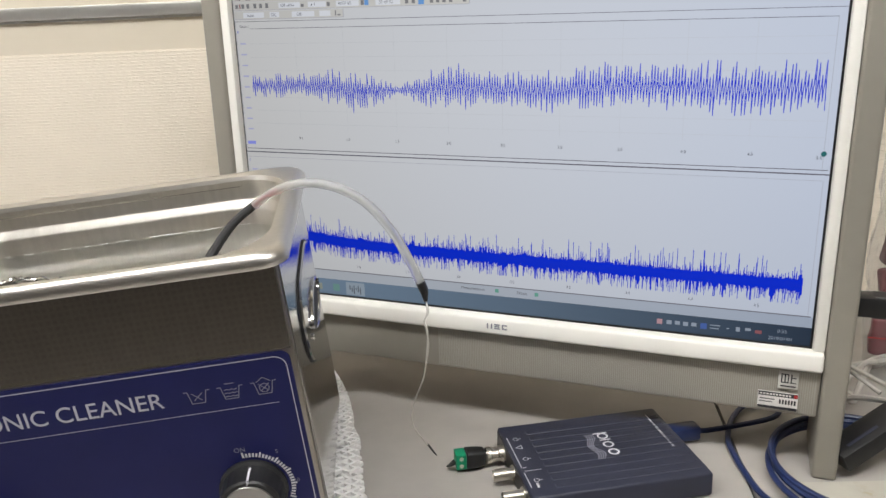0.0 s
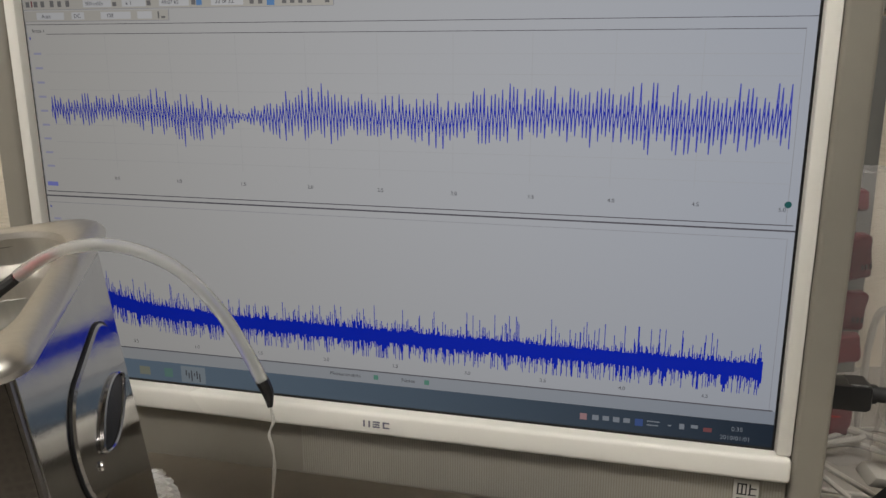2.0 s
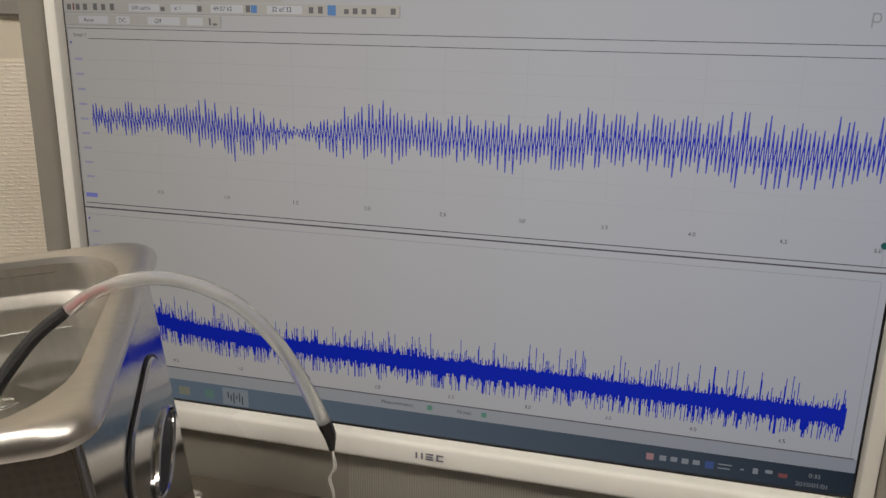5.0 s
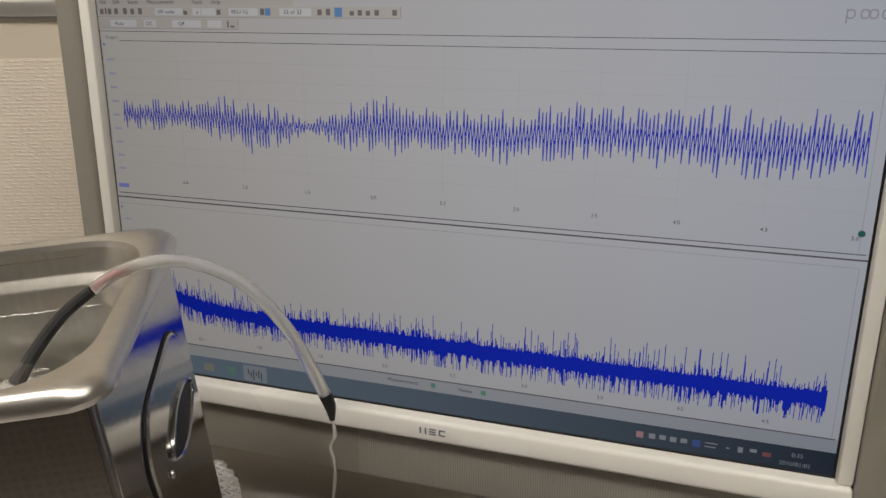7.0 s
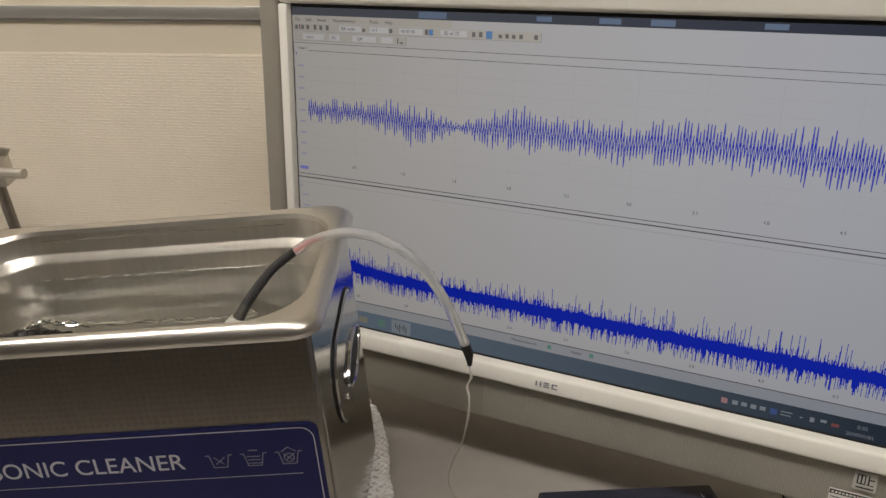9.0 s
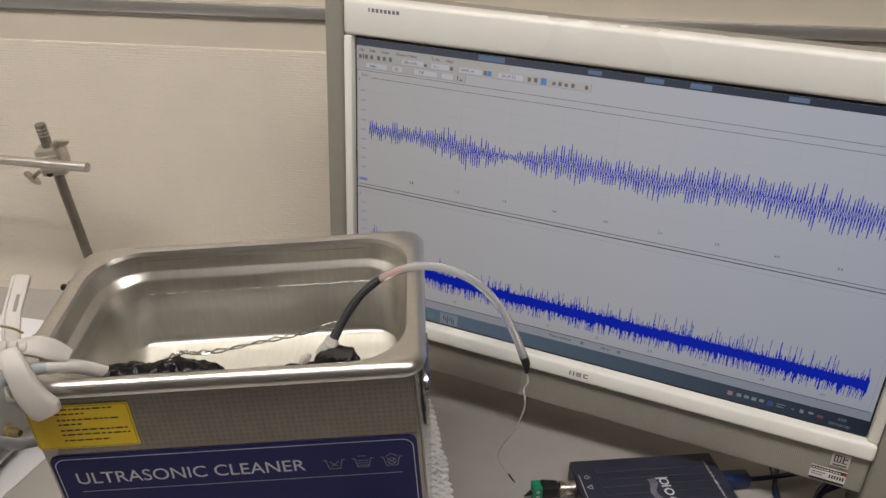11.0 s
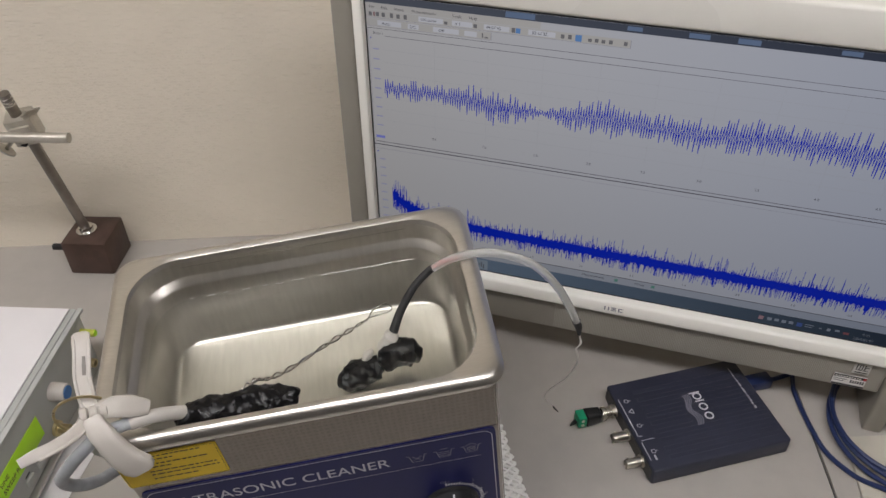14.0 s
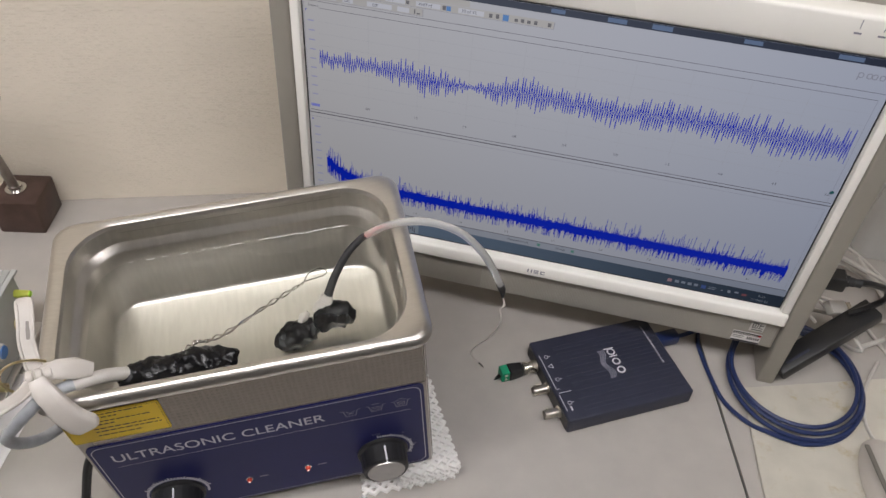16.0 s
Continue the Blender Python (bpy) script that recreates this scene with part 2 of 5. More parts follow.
def screen_mat():
    """The lit panel: grey-white, a little warmer towards one side, bluer towards the other."""
    m = lit("lit_screen", (1, 1, 1))
    n, l = m.node_tree.nodes, m.node_tree.links
    co = n.new("ShaderNodeTexCoord")
    sp = n.new("ShaderNodeSeparateXYZ")
    l.new(co.outputs["Object"], sp.inputs[0])
    mr = n.new("ShaderNodeMapRange")
    mr.inputs["From Min"].default_value = -0.25
    mr.inputs["From Max"].default_value = 0.25
    l.new(sp.outputs["X"], mr.inputs["Value"])
    mx = n.new("ShaderNodeMix")
    mx.data_type = "RGBA"
    # left end brighter, to offset the coat's dimming at a slant
    mx.inputs["A"].default_value = (0.51, 0.495, 0.468, 1)
    mx.inputs["B"].default_value = (0.405, 0.432, 0.49, 1)
    l.new(mr.outputs[0], mx.inputs["Factor"])
    up = n.new("ShaderNodeMapRange")
    up.inputs["From Min"].default_value = 0.115
    up.inputs["From Max"].default_value = 0.30
    up.inputs["To Min"].default_value = 0.93 * FILM_GAIN
    up.inputs["To Max"].default_value = FILM_GAIN
    l.new(sp.outputs["Z"], up.inputs["Value"])
    l.new(mx.outputs["Result"], n["Principled BSDF"].inputs["Emission Color"])
    l.new(up.outputs[0], n["Principled BSDF"].inputs["Emission Strength"])
    return m


# ---- mesh helpers ----
def part(name, bm, material, parent=None, label="", smooth=True, m=None):
    me = bpy.data.meshes.new(name)
    bmesh.ops.recalc_face_normals(bm, faces=bm.faces[:])
    bm.to_mesh(me)
    bm.free()
    me.materials.append(material)
    if smooth:
        me.polygons.foreach_set("use_smooth", [True] * len(me.polygons))
        me.set_sharp_from_angle(angle=radians(35))
    ob = new(name, me)
    if parent:
        ob.parent = parent
    if m is not None:
        ob.matrix_local = m
    if label:
        ob["label"] = label
    return ob


def thing(name, label, category, m=None, group="", kind=""):
    ob = new(name)
    ob.empty_display_size = 0.02
    if m is not None:
        ob.matrix_world = m
    return tagged(ob, label, category, group, kind)


def box(bm, lo, hi, bevel=0.0, seg=2, m=None):
    r = bmesh.ops.create_cube(bm, size=1)
    vs = r["verts"]
    c = [(a + b) / 2 for a, b in zip(lo, hi)]
    d = [b - a for a, b in zip(lo, hi)]
    for v in vs:
        v.co = Vector((c[i] + v.co[i] * d[i] for i in range(3)))
    if bevel:
        es = list({e for v in vs for e in v.link_edges})
        r2 = bmesh.ops.bevel(bm, geom=es, offset=bevel, segments=seg, affect="EDGES", profile=0.5)
        vs = list({v for f in r2["faces"] for v in f.verts} | {v for v in vs if v.is_valid})
    if m is not None:
        bmesh.ops.transform(bm, matrix=m, verts=[v for v in vs if v.is_valid])
    return bm


def rbox(lo, hi, bevel=0.0, seg=2, m=None):
    return box(bmesh.new(), lo, hi, bevel, seg, m)


def rrect(x0, x1, y0, y1, r, k=6):
    pts = []
    for cx, cy, a0 in ((x1 - r, y1 - r, 0), (x0 + r, y1 - r, 90), (x0 + r, y0 + r, 180), (x1 - r, y0 + r, 270)):
        for i in range(k + 1):
            a = radians(a0 + 90 * i / k)
            pts.append((cx + r * math.cos(a), cy + r * math.sin(a)))
    return pts


def loft(rings, cap0=False, cap1=False, bm=None):
    """Skin closed rings of 3D points, all of one length."""
    bm = bm or bmesh.new()
    rows = [[bm.verts.new(p) for p in r] for r in rings]
    n = len(rows[0])
    for a, b in zip(rows, rows[1:]):
        for i in range(n):
            bm.faces.new((a[i], a[(i + 1) % n], b[(i + 1) % n], b[i]))
    if cap0:
        bm.faces.new(rows[0][::-1])
    if cap1:
        bm.faces.new(rows[-1])
    return bm


def smooth_path(pts, k=8):
    """Catmull-Rom through points."""
    p = [Vector(q) for q in pts]
    p = [2 * p[0] - p[1]] + p + [2 * p[-1] - p[-2]]
    out = []
    for i in range(1, len(p) - 2):
        for j in range(k):
            t = j / k
            out.append(0.5 * (2 * p[i] + (p[i + 1] - p[i - 1]) * t + (2 * p[i - 1] - 5 * p[i] + 4 * p[i + 1] - p[i + 2]) * t * t + (3 * p[i] - p[i - 1] - 3 * p[i + 1] + p[i + 2]) * t ** 3))
    out.append(p[-2])
    return out


def tube(pts, r, seg=10, bm=None, k=8, raw=False, wobble=0.0, flat=1.0):
    """A round bar along a smooth path; r is a number or one radius for each given point."""
    path = [Vector(q) for q in pts] if raw else smooth_path(pts, k)
    n = len(path)
    rs = [r] * n if not isinstance(r, (list, tuple)) else [float(np.interp(i / (n - 1), np.linspace(0, 1, len(r)), r)) for i in range(n)]
    up = Vector((0.13, 0.27, 0.95)).normalized()
    rings = []
    side = None
    for i, q in enumerate(path):
        d = (path[min(i + 1, n - 1)] - path[max(i - 1, 0)]).normalized()
        side = d.cross(up).normalized() if side is None else (side - d * side.dot(d)).normalized()
        o = d.cross(side)
        ring = []
        for j in range(seg):
            a = 2 * math.pi * j / seg
            rr = rs[i] * (1 + (wobble * (noise.noise(q * 110 + Vector((math.cos(a), math.sin(a), 0.0)) * 1.3) + 0.45 * noise.noise(q * 330 + Vector((math.cos(a), math.sin(a), 0.0)) * 4.0)) if wobble else 0))
            ring.append(q + side * math.cos(a) * rr + o * math.sin(a) * rr * flat)
        rings.append(ring)
    return loft(rings, True, True, bm)


def lathe(profile, seg=28, bm=None, m=None):
    """Turn (radius, height) pairs round z."""
    rings = []
    for r, z in profile:
        ring = [Vector((r * math.cos(2 * math.pi * j / seg), r * math.sin(2 * math.pi * j / seg), z)) for j in range(seg)]
        rings.append([m @ q for q in ring] if m is not None else ring)
    return loft(rings, True, True, bm)


def prism(poly, z0, z1, bm=None):
    return loft([[(x, y, z0) for x, y in poly], [(x, y, z1) for x, y in poly]], True, True, bm)


def rect_xz(x0, x1, z0, z1, y, bm=None, m=None):
    bm = bm or bmesh.new()
    vs = [bm.verts.new((m @ Vector((x, y, z))) if m is not None else (x, y, z)) for x, z in ((x0, z0), (x1, z0), (x1, z1), (x0, z1))]
    bm.faces.new(vs)
    return bm


def ring_xz(x0, x1, z0, z1, r, w, y, bm=None):
    """A thin rounded outline in the plane of y."""
    bm = bm or bmesh.new()
    a = [bm.verts.new((x, y, z)) for x, z in rrect(x0, x1, z0, z1, r)]
    b = [bm.verts.new((x, y, z)) for x, z in rrect(x0 + w, x1 - w, z0 + w, z1 - w, max(r - w, 0.0003))]
    n = len(a)
    for i in range(n):
        bm.faces.new((a[i], a[(i + 1) % n], b[(i + 1) % n], b[i]))
    return bm


def text_mesh(words, size, width=None, bold=0.0):
    """Letters of the built-in font as flat faces in x and y, left end at 0, base at 0, cap height = size."""
    cu = bpy.data.curves.new("letters", "FONT")
    cu.body = words
    cu.size = size / 0.7
    cu.offset = bold
    ob = bpy.data.objects.new("letters", cu)
    scene.collection.objects.link(ob)
    me = bpy.data.meshes.new_from_object(ob.evaluated_get(bpy.context.evaluated_depsgraph_get()))
    bpy.data.objects.remove(ob)
    bpy.data.curves.remove(cu)
    xs = [v.co.x for v in me.vertices]
    if width and xs:
        k = width / (max(xs) - min(xs))
        for v in me.vertices:
            v.co.x = (v.co.x - min(xs)) * k
    return me


def letters(words, size, x, z, y, material, parent, width=None, name="lettering", bold=0.0):
    """Writing that stands upright in the plane of y."""
    me = text_mesh(words, size, width, bold)
    me.transform(Matrix.Translation((x, y, z)) @ Matrix.Rotation(radians(90), 4, "X"))
    me.materials.append(material)
    ob = new(name, me)
    ob.parent = parent
    return ob


# ---- room, partition and desk ----
WALL = pose(-0.5, 0.118, 0, 0, 0, 19.5)


def wl(u, v):
    q = WALL @ Vector((u, v, 0))
    return (q.x, q.y)


wall = part("wall_north", rbox((-1.6, 0.0, -0.74), (2.4, 0.05, 0.352), 0.0), WALLPAPER, None, m=WALL)
tagged(wall, "office partition covered in beige woven wallpaper", "wall", kind="structure")
band = part("trim_band", rbox((-1.6, 0.002, 0.352), (2.4, 0.05, 0.39), 0.0), BAND, None, m=WALL)
tagged(band, "smooth beige painted band along the partition", "trim", kind="structure")
bm = rbox((-1.6, -0.004, 0.390), (2.4, 0.055, 0.405), 0.002)
box(bm, (-1.6, -0.001, 0.3875), (2.4, 0.05, 0.3898), 0.0005)
rail = part("trim_rail", bm, RAIL, None, m=WALL)
tagged(rail, "brushed aluminium rail along the partition", "rail", kind="structure")
upper = part("wall_north_upper", rbox((-1.6, 0.006, 0.405), (2.4, 0.05, 1.76), 0.0), BAND, None, m=WALL)
tagged(upper, "plain beige upper wall above the partition rail", "wall", kind="structure")
post = part("trim_post", rbox((0.925, -0.012, -0.74), (0.962, -0.0005, 0.383), 0.003), POST, None, m=WALL)
tagged(post, "grey metal post joining two partition panels", "post", kind="structure")
# walls out of view, added to close the room and keep reflections dark
for nm, lo, hi in (("wall_south", (-1.6, -4.05, -0.74), (2.4, -4.0, 1.76)), ("wall_west", (-1.65, -4.05, -0.74), (-1.6, 0.05, 1.76)), ("wall_east", (2.4, -4.05, -0.74), (2.45, 0.05, 1.76))):
    tagged(part(nm, rbox(lo, hi), ROOM_DIM, None, m=WALL), "unseen room wall, darkened to dim the reflections", "wall", kind="structure")
tagged(part("floor", rbox((-1.65, -4.05, -0.80), (2.45, 0.05, -0.74)), FLOOR, None, m=WALL), "grey vinyl office floor", "floor", kind="structure")
tagged(part("ceiling", rbox((-1.65, -4.05, 1.76), (2.45, 0.05, 1.82)), ROOM, None, m=WALL), "off-white office ceiling", "ceiling", kind="structure")

TUBE_LIGHT = glow("fluorescent_diffuser", (1.0, 0.975, 0.93), LAMP)


def ceiling_light(u, v):
    t = thing("ceiling_light", "white fluorescent ceiling light with a long diffuser", "ceiling light", WALL @ pose(u, v, 1.76), "ceiling lights")
    part("frame", rbox((-0.65, -0.13, -0.03), (0.65, 0.13, 0.0), 0.004), WHITE_PL, t)
    part("diffuser", rbox((-0.62, -0.10, -0.05), (0.62, 0.10, -0.0305), 0.006), TUBE_LIGHT, t)


for u, v in ((-0.66, -0.94), (0.62, -1.30)):
    ceiling_light(u, v)

# Two desks meet along a dark joint
GA, GB = Vector((0.221, -0.048)), Vector((0.250, -0.172))
gd = (GB - GA).normalized()


def along_gap(d, off=0.0):
    q = GA + gd * d + Vector((-gd.y, gd.x)) * -off
    return (q.x, q.y)


def gap_to_wall(v):
    """Where the joint's line meets the line v metres before the wall."""
    w0, wd = Vector(wl(0, v)), Vector(wl(1, v)) - Vector(wl(0, v))
    s = (w0 - GA).cross(wd) / gd.cross(wd)
    return s


s_back, s_front = gap_to_wall(-0.001), gap_to_wall(-0.70)
sign = 1 if along_gap(0, 0.01)[0] < GA.x else -1


def desk(name, poly, label):
    t = thing(name, label, "desk", pose(0, 0, 0))
    part("desktop", prism(poly, -0.028, 0.0), DESK, t, smooth=False)
    part("edge_band", prism([(a * 0.998, b * 0.998) for a, b in poly], -0.034, -0.0285), DARK_GAP, t, smooth=False)
    xs, ys = [p[0] for p in poly], [p[1] for p in poly]
    cx, cy = sum(xs) / 4, sum(ys) / 4
    for a, b in poly:
        x, y = cx + (a - cx) * 0.9, cy + (b - cy) * 0.88
        part("leg", rbox((x - 0.025, y - 0.025, -0.7398), (x + 0.025, y + 0.025, -0.0345), 0.004), POST, t)
    return t


desk("desk", [along_gap(s_back, 0.0015 * sign), wl(-1.5, -0.001), wl(-1.5, -0.70), along_gap(s_front, 0.0015 * sign)], "grey laminate office desk with a dark edge")
desk("desk", [wl(2.2, -0.001), along_gap(s_back, -0.0015 * sign), along_gap(s_front, -0.0015 * sign), wl(2.2, -0.70)], "grey laminate desk standing beside the first one")
bm = prism([along_gap(s_back + 0.02, 0.004), along_gap(s_front - 0.02, 0.004), along_gap(s_front - 0.02, -0.004), along_gap(s_back + 0.02, -0.004)], -0.02, -0.0035)
tagged(part("trim_joint", bm, DARK_GAP, None, smooth=False), "dark rubber strip in the joint between desks", "trim", kind="structure")

# Stained board lying on the second desk
c0, c1 = Vector((0.247, -0.024)), Vector((0.372, 0.020))
e1 = (c1 - c0).normalized()
pts = [c0, c0 + e1 * 0.42, c0 + e1 * 0.47 + gd * 0.34, c0 + gd * 0.36 - e1 * 0.040]
bm = prism([(q.x, q.y) for q in pts], 0.0004, 0.003)
bmesh.ops.bevel(bm, geom=bm.edges[:], offset=0.0008, segments=1, affect="EDGES")
n_, l_ = BOARD.node_tree.nodes, BOARD.node_tree.links
st_ = n_.new("ShaderNodeTexNoise")
st_.inputs["Scale"].default_value = 17
st_.inputs["Detail"].default_value = 6
st_.inputs["Roughness"].default_value = 0.65
rm_ = n_.new("ShaderNodeMapRange")
rm_.inputs["From Min"].default_value = 0.56
rm_.inputs["From Max"].default_value = 0.72
l_.new(st_.outputs["Fac"], rm_.inputs["Value"])
mx_ = n_.new("ShaderNodeMix")
mx_.data_type = "RGBA"
src_ = n_["Principled BSDF"].inputs["Base Color"].links[0].from_socket
l_.new(src_, mx_.inputs["A"])
mx_.inputs["B"].default_value = (0.40, 0.33, 0.20, 1)
l_.new(rm_.outputs[0], mx_.inputs["Factor"])
l_.new(mx_.outputs["Result"], n_["Principled BSDF"].inputs["Base Color"])
board = part("board", bm, BOARD, None)
tagged(board, "thin cream board with brown stains on the desk", "board")

# ---- monitor: an all-in-one with a silver frame ----
MON = pose(-0.0022, 0, 0.0015, 0, 0.9, 0)
mon = thing("monitor", "silver and white all-in-one monitor showing two blue traces", "monitor", MON)
SX, S0, S1 = 0.2545, 0.1150, 0.4020
SCREEN = screen_mat()
bm = rbox((-0.283, 0.004, 0.0545), (0.283, 0.052, 0.437), 0.006)
part("housing", bm, SILVER_PL, mon)
# added block, hidden from view, to darken the desk under the monitor
part("rear_shade_block", rbox((-0.235, 0.0524, 0.062), (0.235, 0.098, 0.235), 0.012, 3), SILVER_PL, mon, "unseen block behind the housing that deepens the shadow below")
# white front frame: four bars round the opening
bm = rbox((-0.2655, -0.007, S1 + 0.003), (0.2655, 0.02, 0.4385), 0.004, 3)
part("bezel_top", bm, WHITE_PL, mon, "glossy white top bar of the screen frame")
bm = rbox((-0.2655, -0.0095, 0.0965), (0.2655, 0.02, S0 - 0.0025), 0.003, 3)
for v in bm.verts:
    if v.co.y < 0:
        v.co.y -= 0.0018 * (S0 - 0.0025 - v.co.z) / 0.016
part("bezel_bottom", bm, WHITE_PL, mon, "glossy white bottom bar of the screen frame")
for sx in (-1, 1):
    lo, hi = sorted((sx * (SX + 0.0018), sx * 0.2655))
    part("bezel_side", rbox((lo, -0.0065, S0 - 0.0024), (hi, 0.02, S1 + 0.0029), 0.002, 2), WHITE_PL, mon)
    lo, hi = sorted((sx * 0.2658, sx * 0.2845))
    part("side_column", rbox((lo, -0.0085, -0.0015 + sx * 0.0043), (hi, 0.058, 0.4415), 0.003, 3), SILVER_PL, mon, "silver column that runs down as a leg")
bm = rbox((-SX - 0.0018, 0.001, S0 - 0.0025), (SX + 0.0018, 0.0038, S1 + 0.003))
part("screen_border", bm, BLACK, mon, "black gap round the panel")
bm = rect_xz(-SX, SX, S0, S1, 0.0)
panel = part("screen_panel", bm, SCREEN, mon, "lit screen with a light grey program window", smooth=False)
# loudspeaker panel under the screen with fine upright ribs
bm = rbox((-0.2655, -0.0035, 0.0550), (0.2655, 0.03, 0.0960), 0.002)
part("speaker_panel", bm, SILVER_PL, mon, "silver loudspeaker panel under the screen")
for x0, x1, in ((-0.060, 0.2645),):
    bm = bmesh.new()
    n = int((x1 - x0) / 0.0017)
    for i in range(n):
        x = x0 + i * 0.0017
        box(bm, (x, -0.0039, 0.0575), (x + 0.0010, -0.0030, 0.0935))
    tagged(part("speaker_grille", bm, GRILLE, mon, "fine upright ribs of the loudspeaker grille", smooth=False), kind="stuff")
# maker's mark as plain bars
bm = bmesh.new()
for x0, x1, z0, z1 in ((-0.0100, -0.0087, 0.1027, 0.1075), (-0.0062, -0.0049, 0.1027, 0.1075), (-0.0030, 0.0022, 0.1063, 0.1075), (-0.0030, 0.0018, 0.1045, 0.1056), (-0.0030, 0.0022, 0.1027, 0.1038), (0.0042, 0.0055, 0.1027, 0.1075), (0.0055, 0.0090, 0.1063, 0.1075), (0.0055, 0.0090, 0.1027, 0.1038)):
    rect_xz(x0, x1, z0, z1, -0.0113, bm)
part("maker_mark", bm, INK_GREY, mon, "small grey maker's mark", smooth=False)
# two stickers by the corner
st = part("sticker", rbox((0.2340, -0.0060, 0.0785), (0.2490, -0.0053, 0.0935), 0.0002), mat("silver_sticker", (0.52, 0.51, 0.48), 0.4), mon, "small silver sticker with a black mark")
bm = bmesh.new()
for x0, x1, z0, z1 in ((0.2360, 0.2370, 0.0835, 0.0915), (0.2385, 0.2395, 0.0835, 0.0915), (0.2410, 0.2418, 0.0835, 0.0915), (0.2360, 0.2418, 0.0905, 0.0915), (0.2360, 0.2418, 0.0835, 0.0844), (0.2432, 0.2442, 0.0835, 0.0915), (0.2442, 0.2475, 0.0878, 0.0888), (0.2425, 0.2475, 0.0835, 0.0843), (0.2360, 0.2475, 0.0802, 0.0814)):
    rect_xz(x0, x1, z0, z1, -0.0062, bm)
part("print", bm, INK_DARK, st, smooth=False)
st = part("sticker", rbox((0.2200, -0.0060, 0.0615), (0.2500, -0.0053, 0.0765), 0.0002), mat("white_sticker", (0.72, 0.70, 0.68), 0.4), mon, "white service sticker with black and red bars")
st.location.z -= 0.002
bm = rect_xz(0.2203, 0.2497, 0.0727, 0.0763, -0.0064)
rect_xz(0.2203, 0.2497, 0.0617, 0.0640, -0.0064, bm)
for i in range(6):
    rect_xz(0.2362 + i * 0.0022, 0.2376 + i * 0.0022, 0.0665, 0.0705, -0.0062, bm)
rect_xz(0.2215, 0.2330, 0.0695, 0.0703, -0.0062, bm)
rect_xz(0.2215, 0.2310, 0.0670, 0.0678, -0.0062, bm)
part("print", bm, INK_DARK, st, smooth=False)
bm = bmesh.new()
for i in range(10):
    rect_xz(0.2215 + i * 0.0024, 0.2231 + i * 0.0024, 0.0738, 0.0752, -0.0067, bm)
part("pale_print", bm, WHITE_PL, st, smooth=False)
part("red_mark", rect_xz(0.2468, 0.2495, 0.0730, 0.0760, -0.0067), INK_RED, st, smooth=False)
# two small marks at the upper corner
bm = bmesh.new()
for x in (0.2085, 0.2265):
    rect_xz(x, x + 0.0006, 0.4270, 0.4345, -0.0073, bm)
    rect_xz(x - 0.003, x + 0.003, 0.4225, 0.4240, -0.0073, bm)
rect_xz(-0.238, -0.2365, 0.4285, 0.4320, -0.0073, bm)
for i in range(7):
    rect_xz(-0.2345 + i * 0.0042, -0.2317 + i * 0.0042, 0.4285, 0.4318, -0.0073, bm)
tagged(part("touch_mark", bm, INK_GREY, mon, smooth=False), kind="stuff")

# what the screen shows, each layer a hair before the last
D_BLUE = lit("trace_blue", (0.002, 0.018, 0.43))
D_MID = lit("trace_mid_blue", (0.06, 0.075, 0.45))
D_LINE = lit("window_line", (0.10, 0.095, 0.11))
D_SOFT = lit("soft_line", (0.28, 0.28, 0.31))
D_TEXT = lit("screen_text", (0.07, 0.07, 0.08))
D_BEIGE = lit("toolbar_beige", (0.46, 0.44, 0.40))
D_WHITE = lit("field_white", (0.56, 0.56, 0.57))
D_LILAC = lit("axis_text", (0.36, 0.36, 0.50))
D_GREEN = lit("green_tick", (0.10, 0.25, 0.19))
D_RED = lit("red_icon", (0.20, 0.07, 0.075))
D_TEAL = lit("teal_dot", (0.02, 0.10, 0.10))
D_BLOB = lit("title_blob", (0.13, 0.18, 0.27))
D_PALE = lit("tray_text", (0.22, 0.245, 0.28))


def bar_mat(name, a, b, axis="X", lo=-0.25, hi=0.25):
    m = lit(name, a)
    n, l = m.node_tree.nodes, m.node_tree.links
    co = n.new("ShaderNodeTexCoord")
    sp = n.new("ShaderNodeSeparateXYZ")
    l.new(co.outputs["Object"], sp.inputs[0])
    mr = n.new("ShaderNodeMapRange")
    mr.inputs["From Min"].default_value = lo
    mr.inputs["From Max"].default_value = hi
    l.new(sp.outputs[axis], mr.inputs["Value"])
    mx = n.new("ShaderNodeMix")
    mx.data_type = "RGBA"
    mx.inputs["A"].default_value = (*a, 1)
    mx.inputs["B"].default_value = (*b, 1)
    l.new(mr.outputs[0], mx.inputs["Factor"])
    l.new(mx.outputs["Result"], n["Principled BSDF"].inputs["Emission Color"])
    return m


TASK = bar_mat("task_bar", (0.15, 0.205, 0.265), (0.018, 0.028, 0.045))
STATUS = bar_mat("status_bar", (0.35, 0.36, 0.365), (0.26, 0.29, 0.34))
TITLE = bar_mat("title_bar", (0.09, 0.10, 0.12), (0.028, 0.035, 0.055))
Y1, Y2, Y3, Y4 = -0.0003, -0.0006, -0.0009, -0.0012


def flat(name, rects, material, y):
    bm = bmesh.new()
    for r in rects:
        rect_xz(*r, y, bm)
    ob = part(name, bm, material, panel, smooth=False)
    return tagged(ob, kind="stuff") if len(rects) > 1 else ob


flat("title_bar", [(-SX, SX, 0.3955, S1)], TITLE, Y1)
